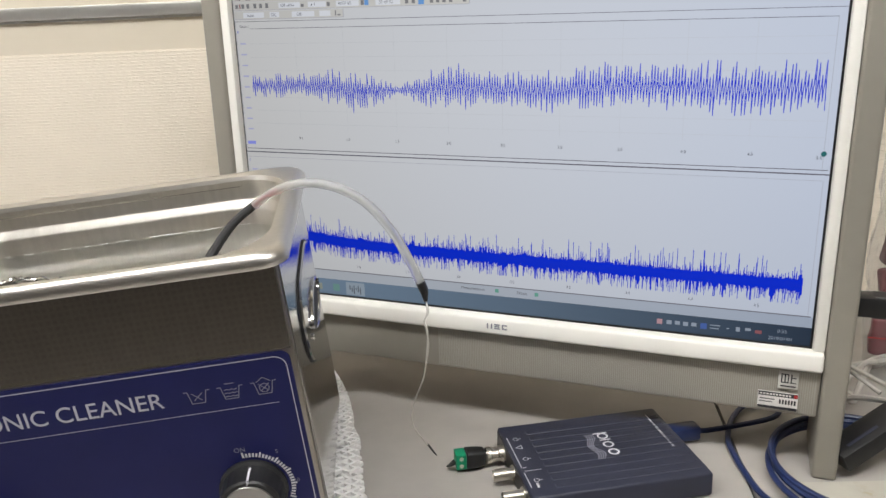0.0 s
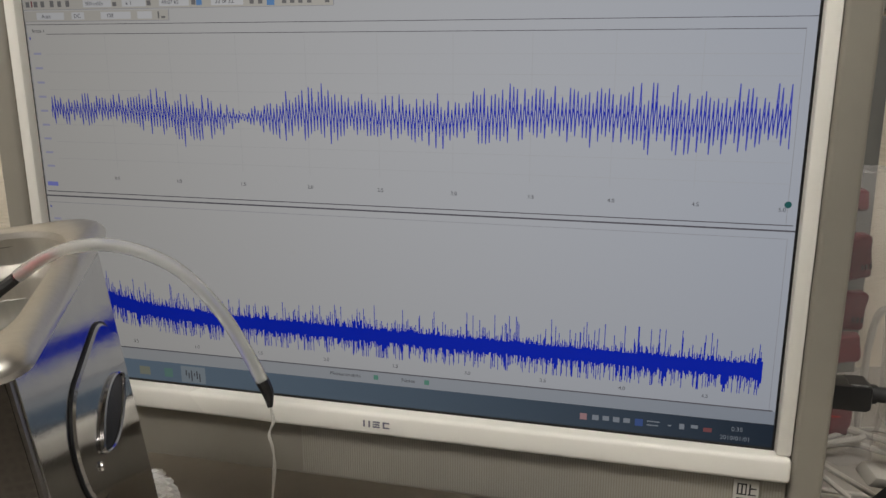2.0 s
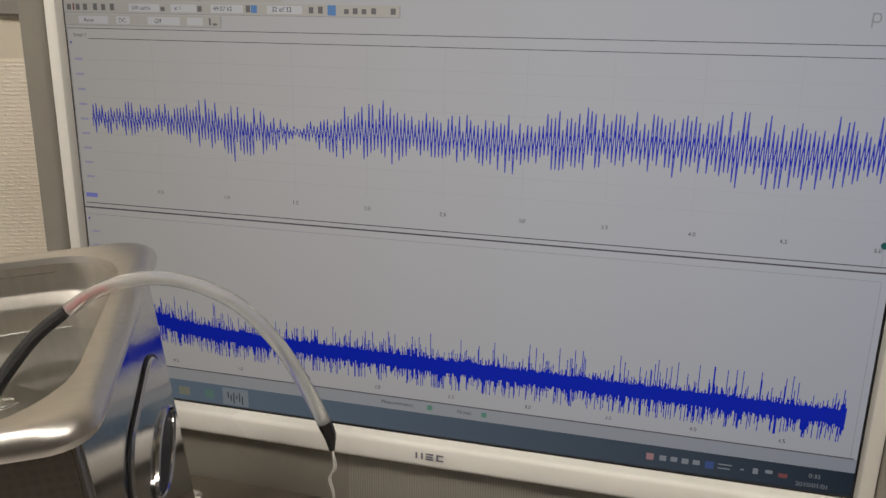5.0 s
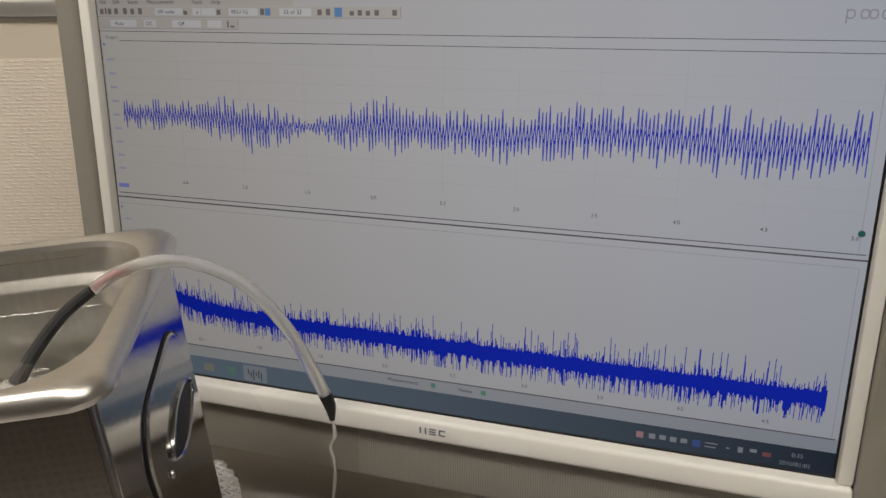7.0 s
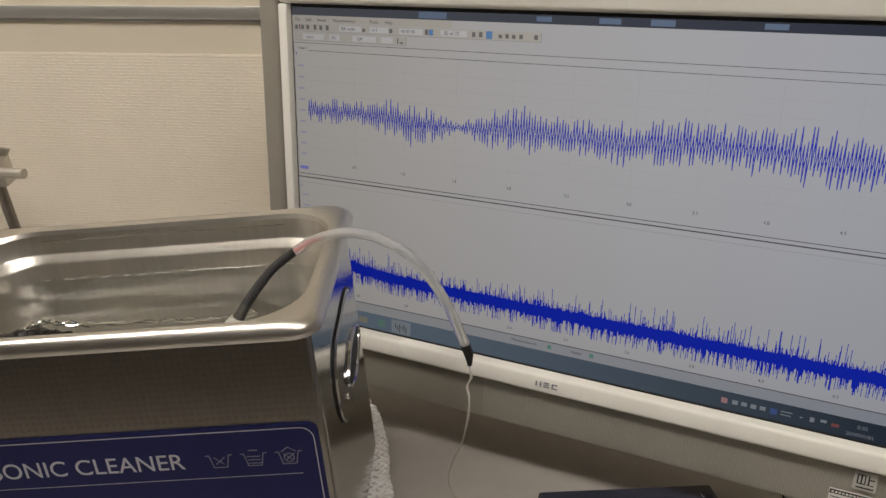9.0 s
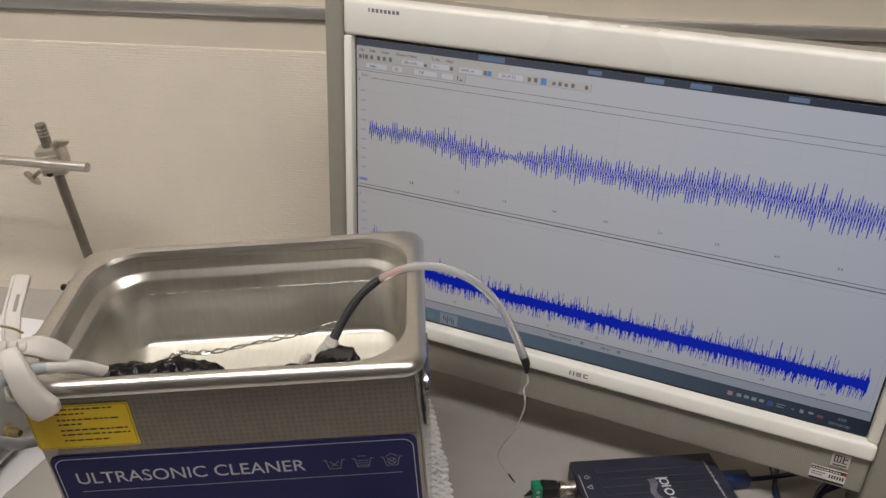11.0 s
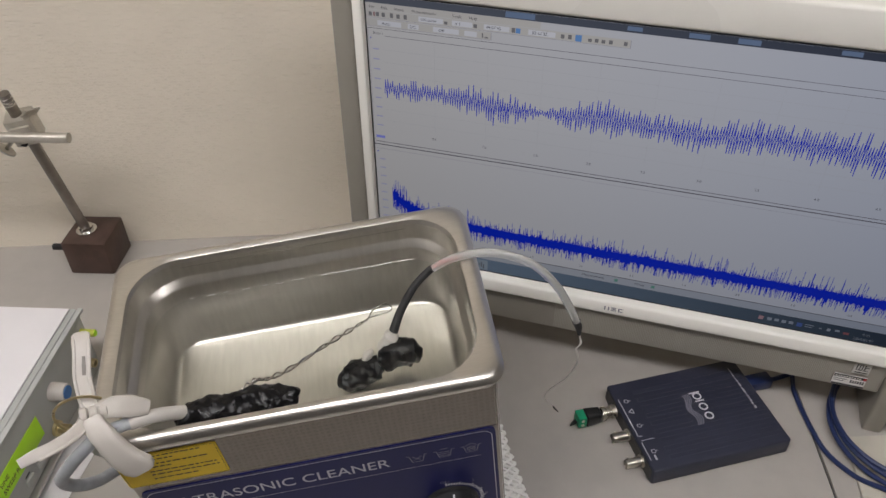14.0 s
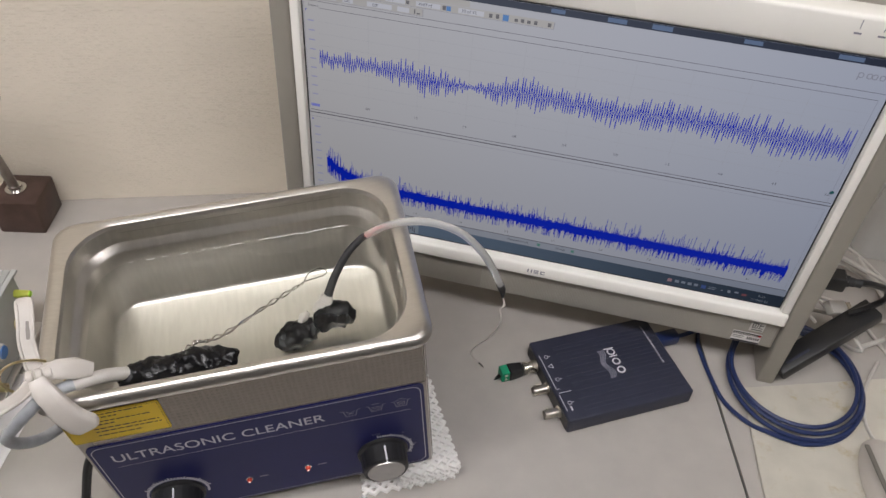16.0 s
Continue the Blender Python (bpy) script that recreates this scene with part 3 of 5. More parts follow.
flat("title_blob", [(-0.13, -0.105, 0.3965, 0.4015), (-0.03, -0.018, 0.3972, 0.4008), (0.018, 0.034, 0.397, 0.401), (0.055, 0.072, 0.3968, 0.4012), (0.13, 0.145, 0.3972, 0.401), (0.205, 0.225, 0.397, 0.401)], D_BLOB, Y2)
flat("menu_strip", [(-SX, -0.10, 0.3895, 0.3953)], D_BEIGE, Y1)
flat("toolbar", [(-SX, -0.0255, 0.3822, 0.3890), (-SX, -0.1415, 0.3745, 0.3812)], D_BEIGE, Y1)
flat("toolbar_field", [(-0.206, -0.184, 0.3833, 0.3880), (-0.176, -0.158, 0.3833, 0.3880), (-0.148, -0.126, 0.3833, 0.3880), (-0.110, -0.087, 0.3833, 0.3880), (-0.244, -0.222, 0.3755, 0.3802), (-0.216, -0.206, 0.3755, 0.3802), (-0.193, -0.170, 0.3755, 0.3802), (-0.165, -0.154, 0.3755, 0.3802)], D_WHITE, Y2)
flat("toolbar_edge", [(-SX, -0.0255, 0.3819, 0.3822), (-0.0257, -0.0252, 0.3822, 0.3890), (-SX, -0.1415, 0.3742, 0.3745), (-0.1417, -0.1412, 0.3745, 0.3812)], D_SOFT, Y2)
rng = random.Random(5)
flat("toolbar_icon", [(x, x + 0.003, 0.3838, 0.3838 + rng.uniform(0.0025, 0.0042)) for x in (-0.2515, -0.245, -0.2395, -0.232, -0.226, -0.2195, -0.183, -0.157, -0.124, -0.0825, -0.0765, -0.0600, -0.0545, -0.0490, -0.0430, -0.0310)] + [(-0.1495, -0.1483, 0.3757, 0.3800), (-0.1470, -0.1440, 0.3757, 0.3770)], lit("icon_dark", (0.17, 0.165, 0.165)), Y3)
flat("selected_tool", [(-0.0705, -0.0652, 0.3828, 0.3886), (-0.1205, -0.1165, 0.3835, 0.3880)], lit("tool_blue", (0.12, 0.25, 0.48)), Y3)
flat("red_icon", [(-0.2470, -0.2458, 0.3838, 0.3878)], D_RED, Y4)
for w, x, z, size, m in (("File", -0.251, 0.3908, 0.0026, D_TEXT), ("Edit", -0.240, 0.3908, 0.0026, D_TEXT), ("Views", -0.228, 0.3908, 0.0026, D_TEXT), ("Measurements", -0.212, 0.3908, 0.0026, D_TEXT), ("Tools", -0.176, 0.3908, 0.0026, D_TEXT), ("Help", -0.161, 0.3908, 0.0026, D_TEXT), ("x 1", -0.173, 0.3845, 0.0026, D_TEXT), ("49.07 kS", -0.146, 0.3845, 0.0026, D_TEXT), ("32 of 32", -0.107, 0.3845, 0.0028, D_TEXT), ("Auto", -0.240, 0.3765, 0.0026, D_TEXT), ("DC", -0.214, 0.3765, 0.0026, D_TEXT), ("Off", -0.188, 0.3765, 0.0026, D_TEXT), ("500 us/div", -0.204, 0.3845, 0.0024, D_TEXT), ("Scope 1", -0.249, 0.3672, 0.0022, D_TEXT), ("Measurements", -0.0375, 0.1342, 0.0027, D_TEXT), ("Notes", 0.0150, 0.1342, 0.0027, D_TEXT), ("0:35", 0.2300, 0.1238, 0.0028, D_PALE), ("2010/01/01", 0.2235, 0.1176, 0.0028, D_PALE)):
    letters(w, size, x, z, Y3, m, panel, name="screen_writing")
# frame lines of the two panes
flat("pane_line", [(-0.2535, SX, 0.3722, 0.3726), (-0.238, 0.2490, 0.3658, 0.3662), (-0.2525, 0.2528, 0.2557, 0.2563), (-SX, SX, 0.2522, 0.2532), (-SX, 0.2528, 0.1392, 0.1400)], D_LINE, Y2)
flat("pane_soft_line", [(-0.2525, 0.2500, 0.2478, 0.2481), (0.2488, 0.2491, 0.2571, 0.3660), (0.2505, 0.2508, 0.1400, 0.2480), (-0.2535, -0.2532, 0.2571, 0.3726)], D_SOFT, Y2)
flat("grid_line", [(-0.240, 0.2480, 0.2800 + i * 0.0121, 0.28015 + i * 0.0121) for i in range(7)] + [(-0.2408 + i * 0.0486, -0.24065 + i * 0.0486, 0.275, 0.365) for i in range(1, 10)], lit("grid_grey", (0.37, 0.37, 0.38)), Y1)
flat("status_bar", [(-SX, SX, 0.1305, 0.1391)], STATUS, Y1)
flat("task_bar", [(-SX, SX, S0, 0.1304)], TASK, Y1)
flat("green_tick", [(-0.0052, -0.0018, 0.1337, 0.1371), (0.0312, 0.0346, 0.1337, 0.1371)], D_GREEN, Y3)
flat("task_icon", [(-0.236, -0.229, 0.1185, 0.1265), (-0.191, -0.182, 0.1190, 0.1255)], lit("folder_icon", (0.22, 0.23, 0.18)), Y2)
flat("task_icon", [(-0.170, -0.163, 0.1188, 0.1258)], lit("green_icon", (0.12, 0.22, 0.19)), Y2)
flat("task_button", [(-0.156, -0.136, 0.1160, 0.1290)], lit("active_task", (0.22, 0.26, 0.29)), Y2)
flat("task_trace", [(-0.152 + i * 0.0022, -0.151 + i * 0.0022, 0.1215 - 0.002 * (i % 3), 0.1240 + 0.002 * ((i + 1) % 2)) for i in range(6)], D_TEXT, Y3)
flat("tray_icon", [(0.1365, 0.1410, 0.1205, 0.1250)], lit("tray_pink", (0.34, 0.20, 0.21)), Y2)
flat("tray_icon", [(0.1445 + i * 0.0066, 0.1486 + i * 0.0066, 0.1210 + 0.0004 * (i % 2), 0.1246) for i in range(4)] + [(0.179, 0.187, 0.1238, 0.1246), (0.179, 0.186, 0.1212, 0.1220), (0.192, 0.194, 0.1222, 0.1232), (0.199, 0.2020, 0.1210, 0.1248), (0.206, 0.2102, 0.1225, 0.1248)], D_PALE, Y2)
flat("tray_icon", [(0.1715, 0.1765, 0.1203, 0.1252)], lit("help_blue", (0.05, 0.09, 0.25)), Y3)
flat("tray_icon", [(0.2135, 0.2185, 0.1212, 0.1240)], D_RED, Y3)
for i in range(1, 10):
    letters("%.1f" % (i * 0.5), 0.0024, -0.2440 + i * 0.0489, 0.2662 - 0.00012 * i, Y2, D_TEXT, panel, name="axis_number")
    if i > 0:
        letters("%.1f" % (i * 0.5), 0.0024, -0.2440 + i * 0.0505, 0.1440, Y2, D_TEXT, panel, name="axis_number")
letters("5.0", 0.0024, 0.2440, 0.2640, Y2, D_TEXT, panel, name="axis_number")
bm = bmesh.new()
bmesh.ops.create_circle(bm, cap_ends=True, segments=14, radius=0.0020, matrix=pose(0.2490, Y3, 0.2682, 90))
part("axis_dot", bm, D_TEAL, panel, smooth=False)
flat("axis_label", [(-0.2500, -0.2440, 0.3620 - i * 0.0098, 0.3634 - i * 0.0098) for i in range(1, 10)] + [(-0.2500, -0.2440, 0.2350 - i * 0.010, 0.2364 - i * 0.010) for i in range(9)], D_LILAC, Y2)
flat("axis_mark", [(-0.2518, -0.2508, 0.3625, 0.3640), (-0.2518, -0.2508, 0.2440, 0.2455)], D_BLUE, Y3)
flat("axis_unit", [(-0.2520, -0.2430, 0.2600, 0.2630)], lit("unit_blue", (0.22, 0.24, 0.60)), Y2)
# program mark at the window's corner, as plain strokes
bm = bmesh.new()
for x in (0.2250, 0.2318, 0.2360, 0.2420):
    ring_xz(x, x + 0.0045, 0.3835, 0.3885, 0.0018, 0.0008, Y2, bm)
rect_xz(0.2250, 0.2258, 0.3812, 0.3885, Y2, bm)
part("program_mark", bm, D_SOFT, panel, smooth=False)


def ribbon(points, w, y, bm):
    """A thin line through (x, z) points, as one connected strip."""
    p = [Vector(q) for q in points]
    left, right = [], []
    for i, q in enumerate(p):
        d0 = (q - p[i - 1]).normalized() if i else (p[1] - p[0]).normalized()
        d1 = (p[i + 1] - q).normalized() if i + 1 < len(p) else d0
        o = Vector((-d0.y - d1.y, d0.x + d1.x))
        o = o.normalized() if o.length > 1e-4 else Vector((-d0.y, d0.x))
        o = o * (w / 2) * min(1.6, 1 / max(0.3, abs(o.dot(Vector((-d0.y, d0.x))))))
        left.append(bm.verts.new((q.x + o.x, y, q.y + o.y)))
        right.append(bm.verts.new((q.x - o.x, y, q.y - o.y)))
    for i in range(len(p) - 1):
        bm.faces.new((left[i], left[i + 1], right[i + 1], right[i]))


def trace(points, w, y, bm):
    """A zigzag of nearly upright strokes, as one connected strip of even width across."""
    rows = [(bm.verts.new((x - w / 2, y, z)), bm.verts.new((x + w / 2, y, z))) for x, z in points]
    for a, b in zip(rows, rows[1:]):
        bm.faces.new((a[0], a[1], b[1], b[0]))


rng = random.Random(21)
n = 430
bm, bm2 = bmesh.new(), bmesh.new()
pts = []
for i in range(n + 1):
    u = i / n
    env = 0.0065 + 0.0030 * math.exp(-((u - 0.06) / 0.05) ** 2) + 0.0075 * math.exp(-((u - 0.40) / 0.05) ** 2) + 0.0090 * (1 / (1 + math.exp(-(u - 0.50) * 14))) + 0.0085 * math.exp(-((u - 0.20) / 0.06) ** 2) - 0.0050 * math.exp(-((u - 0.305) / 0.02) ** 2) - 0.003 * math.exp(-((u - 0.74) / 0.03) ** 2)
    base = 0.3145 - 0.002 * math.sin(u * 5) + 0.0020 * math.sin(u * 19)
    pts.append((-0.2405 + u * 0.4865, base + (1 if i % 2 else -1) * env * rng.choice((0.5, 0.75, 0.95, 1.2)) * rng.uniform(0.85, 1.15)))
trace(pts, 0.00060, Y3, bm2)
part("upper_trace", bm2, D_MID, panel, "blue oscillating trace in the upper pane", smooth=False)
trace([(x, 0.3145 + (z - 0.3145) * 0.42 + rng.uniform(-0.002, 0.002)) for x, z in pts], 0.0004, Y4, bm)
part("upper_trace_core", bm, D_BLUE, panel, smooth=False)
bm = bmesh.new()
n = 1060
for i in range(n):
    u = i / n
    x = -0.2385 + u * 0.4830
    mid = 0.1650 + 0.024 * math.exp(-u / 0.055) + 0.0055 * math.exp(-u / 0.35)
    spread = 1 + 1.6 * math.exp(-u / 0.05)
    up = 0.0038 + spread * rng.expovariate(1 / 0.0030) + (rng.uniform(0.004, 0.016) if rng.random() < 0.05 else 0)
    dn = 0.0042 + spread * rng.expovariate(1 / 0.0054)
    rect_xz(x, x + 0.00047, mid - min(dn, 0.016), mid + min(up, 0.022), Y3, bm)
tagged(part("lower_trace", bm, D_BLUE, panel, "dense blue decaying trace in the lower pane", smooth=False), kind="stuff")

# ---- ultrasonic cleaner ----
CLN = pose(-0.076, -0.236, 0.164, 4.8, -4.8, 25.2)
cl = thing("ultrasonic_cleaner", "stainless steel ultrasonic cleaner with a navy front panel", "ultrasonic cleaner", CLN)
X0, X1, YB, ZB, ZT = -0.2755, 0.0078, 0.166, -0.137, 0.069
bm = rbox((X0, 0.0, ZB), (X1, YB, ZT), 0.0025, 2)
for f in [f for f in bm.faces if f.normal.z > 0.9]:
    bm.faces.remove(f)
for v in bm.verts:
    if v.co.z > 0.05:
        v.co.z += 0.042 * max(0.0, v.co.y)
body = part("body", bm, STEEL, cl, "brushed stainless steel housing")
part("side_plate", rbox((X1 + 0.0002, 0.003, ZB + 0.004), (X1 + 0.0010, YB - 0.003, ZT - 0.004)), STEEL_SIDE, body, "polished steel side")
part("dotted_field", rbox((-0.262, -0.0008, 0.0085), (X1 - 0.002, -0.0002, 0.0665)), DOTTED, body, "steel strip with a grid of small square dots", smooth=False)


def ring_at(z, x0, x1, y0, y1, r):
    return [(x, y, z) for x, y in rrect(x0, x1, y0, y1, r, 8)]


def rise(rings):
    """Lift the rings towards the back, most at the rim and not at all at the tank floor."""
    return [[(x, y, z + 0.042 * max(0.0, y) * min(1.0, max(0.0, (z - ZR + 0.0828) / 0.0600))) for x, y, z in r] for r in rings]


ZR = 0.0775
rim = [ring_at(ZR - 0.0100, -0.2825, 0.0128, -0.0045, 0.1758, 0.014), ring_at(ZR - 0.0108, -0.2850, 0.0150, -0.0066, 0.1780, 0.017), ring_at(ZR - 0.0075, -0.2860, 0.0159, -0.0076, 0.1788, 0.017), ring_at(ZR - 0.0050, -0.2854, 0.0153, -0.0070, 0.1783, 0.017), ring_at(ZR - 0.0022, -0.2834, 0.0133, -0.0052, 0.1765, 0.017), ring_at(ZR - 0.0006, -0.2810, 0.0110, -0.0028, 0.1742, 0.017), ring_at(ZR, -0.2790, 0.0090, -0.0008, 0.1725, 0.018), ring_at(ZR - 0.0004, -0.2748, 0.0055, 0.0005, 0.1705, 0.032), ring_at(ZR - 0.0018, -0.2712, 0.0020, 0.0032, 0.1675, 0.040), ring_at(ZR - 0.0050, -0.2698, 0.0005, 0.0045, 0.1660, 0.040)]
part("rim", loft(rise(rim)), STEEL_RIM, cl, "rolled polished steel rim")
wallr = [rim[-1], ring_at(ZR - 0.0190, -0.2685, -0.0008, 0.0056, 0.1648, 0.040), ring_at(ZR - 0.0206, -0.2675, -0.0018, 0.0066, 0.1638, 0.040), ring_at(ZR - 0.0250, -0.2635, -0.0056, 0.0104, 0.1598, 0.038), ring_at(ZR - 0.0268, -0.2625, -0.0066, 0.0114, 0.1588, 0.038), ring_at(ZR - 0.0520, -0.2600, -0.0090, 0.0138, 0.1556, 0.034), ring_at(ZR - 0.0755, -0.2575, -0.0112, 0.0160, 0.1530, 0.028), ring_at(ZR - 0.0795, -0.2562, -0.0124, 0.0172, 0.1517, 0.025), ring_at(ZR - 0.0818, -0.2542, -0.0142, 0.0190, 0.1497, 0.022), ring_at(ZR - 0.0828, -0.2515, -0.0168, 0.0218, 0.1468, 0.019)]
part("tank", loft(rise(wallr), False, True), STEEL_TANK, cl, "pressed steel tank with a step below the rim")
WZ = ZR - 0.0325
water = part("water", loft([ring_at(WZ, -0.2619, -0.0072, 0.0120, 0.1581, 0.038)], True), water_mat(), cl, "clear water that half fills the tank")
water.visible_shadow = False
rng = random.Random(17)
# glints along the water's back edge, modelled as broken white strands
EDGE_GLINT = mat("water_edge_glint", (0.92, 0.92, 0.90), 0.12, 0, 0.02, 100, spec=1.0)
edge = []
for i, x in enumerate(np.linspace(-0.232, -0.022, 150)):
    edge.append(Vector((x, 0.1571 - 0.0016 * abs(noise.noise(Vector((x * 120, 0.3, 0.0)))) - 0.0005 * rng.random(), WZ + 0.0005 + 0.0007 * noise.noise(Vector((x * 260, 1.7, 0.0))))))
k = 0
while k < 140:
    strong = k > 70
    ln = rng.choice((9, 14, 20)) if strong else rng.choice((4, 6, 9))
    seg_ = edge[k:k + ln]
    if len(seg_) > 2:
        part("waterline_glint", tube(seg_, 0.00030 if strong else 0.00022, 6, k=2), EDGE_GLINT, water, "white wavy strands drawn as glints along the water's edge")
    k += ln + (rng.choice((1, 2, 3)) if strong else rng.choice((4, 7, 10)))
# front panel
bm = loft([[(x, -0.0002, z) for x, z in rrect(-0.2715, 0.0042, -0.1320, 0.0068, 0.006)], [(x, -0.0016, z) for x, z in rrect(-0.2715, 0.0042, -0.1320, 0.0068, 0.006)]], True, True)
pan = part("front_panel", bm, NAVY, cl, "navy blue control panel with white lettering", smooth=False)
bm = ring_xz(-0.2690, 0.0015, -0.1293, 0.0043, 0.0085, 0.0007, -0.0019)
rect_xz(-0.2560, -0.0090, -0.0300, -0.0296, -0.0019, bm)
part("outline", bm, PANEL_INK, pan, smooth=False)
letters("ULTRASONIC CLEANER", 0.0115, -0.2562, -0.0218, -0.0019, PANEL_INK, pan, 0.1740, bold=0.00005)


def icon(x, z, kind):
    """A washing bowl sign."""
    bm = bmesh.new()
    w, h = 0.0085, 0.0075
    ribbon([(x - w, z + h * 0.6), (x - w * 0.72, z + h * 0.6), (x - w * 0.5, z - h * 0.6), (x + w * 0.5, z - h * 0.6), (x + w * 0.72, z + h * 0.6), (x + w, z + h * 0.6)], 0.0006, -0.0019, bm)
    if kind == 1:
        for k in range(3):
            ribbon([(x - w * 0.5 + j * w * 0.2, z - 0.003 + k * 0.0025 + 0.0006 * (j % 2)) for j in range(6)], 0.0006, -0.0019, bm)
        rect_xz(x - 0.003, x + 0.003, z + 0.0065, z + 0.0072, -0.0019, bm)
    else:
        ribbon([(x - w * 0.4, z + h * 0.4), (x + w * 0.3, z - h * 0.3)], 0.0006, -0.0019, bm)
        ribbon([(x + w * 0.4, z + h * 0.4), (x - w * 0.3, z - h * 0.3)], 0.0006, -0.0019, bm)
        if kind == 2:
            ribbon([(x + 0.0032 * math.cos(a), z + 0.0032 * math.sin(a)) for a in np.linspace(0, 6.284, 13)], 0.0006, -0.0019, bm)
            ribbon([(x - w * 0.55, z + 0.0045), (x, z + 0.0078), (x + w * 0.55, z + 0.0045)], 0.0006, -0.0019, bm)
    part("washing_sign", bm, INK_GREY, pan, smooth=False)


for k, x in enumerate((-0.0600, -0.0382, -0.0163)):
    icon(x, -0.0175, k)


def dial(x, z, turn, first, last):
    bm = bmesh.new()
    for k in range(26):
        a = radians(first + (last - first) * k / 25)
        r0, r1 = 0.0255, 0.0285 if k % 5 else 0.0298
        ca, sa = math.cos(a), math.sin(a)
        o = Vector((-sa, ca)) * 0.0007
        q = [(x + r0 * ca + o.x, z + r0 * sa + o.y), (x + r1 * ca + o.x, z + r1 * sa + o.y), (x + r1 * ca - o.x, z + r1 * sa - o.y), (x + r0 * ca - o.x, z + r0 * sa - o.y)]
        bm.faces.new([bm.verts.new((a_, -0.0019, b_)) for a_, b_ in q])
    part("dial_scale", bm, INK_WHITE, pan, smooth=False)
    m = Matrix.Translation((x, -0.0018, z)) @ Matrix.Rotation(radians(90), 4, "X")
    bm = bmesh.new()
    rings = []
    for r, h in ((0.0235, 0.0), (0.0235, 0.0025), (0.0218, 0.004), (0.0208, 0.0195), (0.0195, 0.0210)):
        ring = []
        for j in range(72):
            a = 2 * math.pi * j / 72
            rr = r * (1 - (0.025 if j % 3 == 0 and 0.003 < h < 0.0195 else 0))
            ring.append(m @ Vector((rr * math.cos(a), rr * math.sin(a), h)))
        rings.append(ring)
    knob = part("knob", loft(rings, True, True, bm), BLACK, cl, "black ribbed control knob with a silver cap")
    part("cap", lathe([(0.0001, 0.0205), (0.0172, 0.0211), (0.0168, 0.0221), (0.0158, 0.0223), (0.0001, 0.0221)], 40, None, m), CAP, knob, "spun silver cap")
    a = radians(turn)
    mm = m @ Matrix.Rotation(a, 4, "Z")
    part("pointer", box(bmesh.new(), (0.0190, -0.0006, 0.0212), (0.0204, 0.0006, 0.0222), m=mm), INK_WHITE, knob, smooth=False)
    part("pointer_side", box(bmesh.new(), (0.0200, -0.0007, 0.006), (0.0216, 0.0007, 0.0205), m=mm), INK_WHITE, knob, smooth=False)


dial(-0.0385, -0.0945, 84, 95, -25)
dial(-0.2240, -0.0945, 88, 150, 10)
bm = bmesh.new()
arc_ = [radians(a) for a in range(-15, 196, 6)]
for a, b in zip(arc_, arc_[1:]):
    bm.faces.new([bm.verts.new((-0.2240 + r * math.cos(q), -0.00205, -0.0945 + r * math.sin(q))) for r, q in ((0.0250, a), (0.0272, a), (0.0272, b), (0.0250, b))])
part("dial_ring", bm, PANEL_INK, pan, smooth=False)
letters("ON", 0.0034, -0.0460, -0.0640, -0.0019, INK_GREY, pan)
letters("5", 0.0030, -0.0190, -0.0690, -0.0019, INK_GREY, pan)
letters("10", 0.0030, -0.0110, -0.0945, -0.0019, INK_GREY, pan)
for x in (-0.1080, -0.1612):
    m = Matrix.Translation((x, -0.0018, -0.0950)) @ Matrix.Rotation(radians(90), 4, "X")
    led = part("indicator_lamp", lathe([(0.0001, 0), (0.0034, 0), (0.0032, 0.0012), (0.0001, 0.0014)], 20, None, m), CHROME, cl, "small red indicator lamp in a chrome ring")
    part("lens", lathe([(0.0001, 0.0014), (0.0022, 0.0014), (0.0018, 0.0034), (0.0001, 0.0040)], 16, None, m), LENS_RED, led, "red lamp lens")
    part("spark", lathe([(0.0001, 0.0039), (0.0009, 0.0040), (0.0001, 0.0046)], 10, None, m), glow("lamp_filament", (1.0, 0.62, 0.48), 3.0), led)
    flat_bar = rect_xz(x + 0.009, x + 0.017, -0.0965, -0.0948, -0.0019)
    part("print", flat_bar, INK_GREY, pan, smooth=False)
# warning sticker, its small print as bars
stk = part("sticker", loft([[(x, -0.0010, z) for x, z in rrect(-0.2748, -0.1998, 0.0150, 0.0560, 0.002)], [(x, -0.0014, z) for x, z in rrect(-0.2748, -0.1998, 0.0150, 0.0560, 0.002)]], True, True), YELLOW, cl, "yellow warning sticker with small dark print", smooth=False)
bm = ring_xz(-0.2738, -0.2008, 0.0160, 0.0550, 0.0015, 0.0003, -0.0017)
rng = random.Random(8)
for k, (a, b) in enumerate(((-0.2540, -0.2120), (-0.2540, -0.2330), (-0.2540, -0.2090), (-0.2540, -0.2370), (-0.2540, -0.2050), (-0.2540, -0.2040), (-0.2540, -0.2200))):
    z = 0.0515 - k * 0.0043 - 0.0012 * (k // 2)
    x = a
    while x < b:
        w = rng.uniform(0.002, 0.006)
        rect_xz(x, min(x + w, b), z, z + 0.0014, -0.0017, bm)
        x += w + 0.0011
part("print", bm, INK_DARK, stk, smooth=False)
# side handle: recessed cup with a dark outline
MS = Matrix.Translation((X1 + 0.0011, 0.0945, -0.001)) @ Matrix.Rotation(radians(8), 4, "X") @ Matrix.Rotation(radians(90), 4, "Z") @ Matrix.Rotation(radians(90), 4, "X")


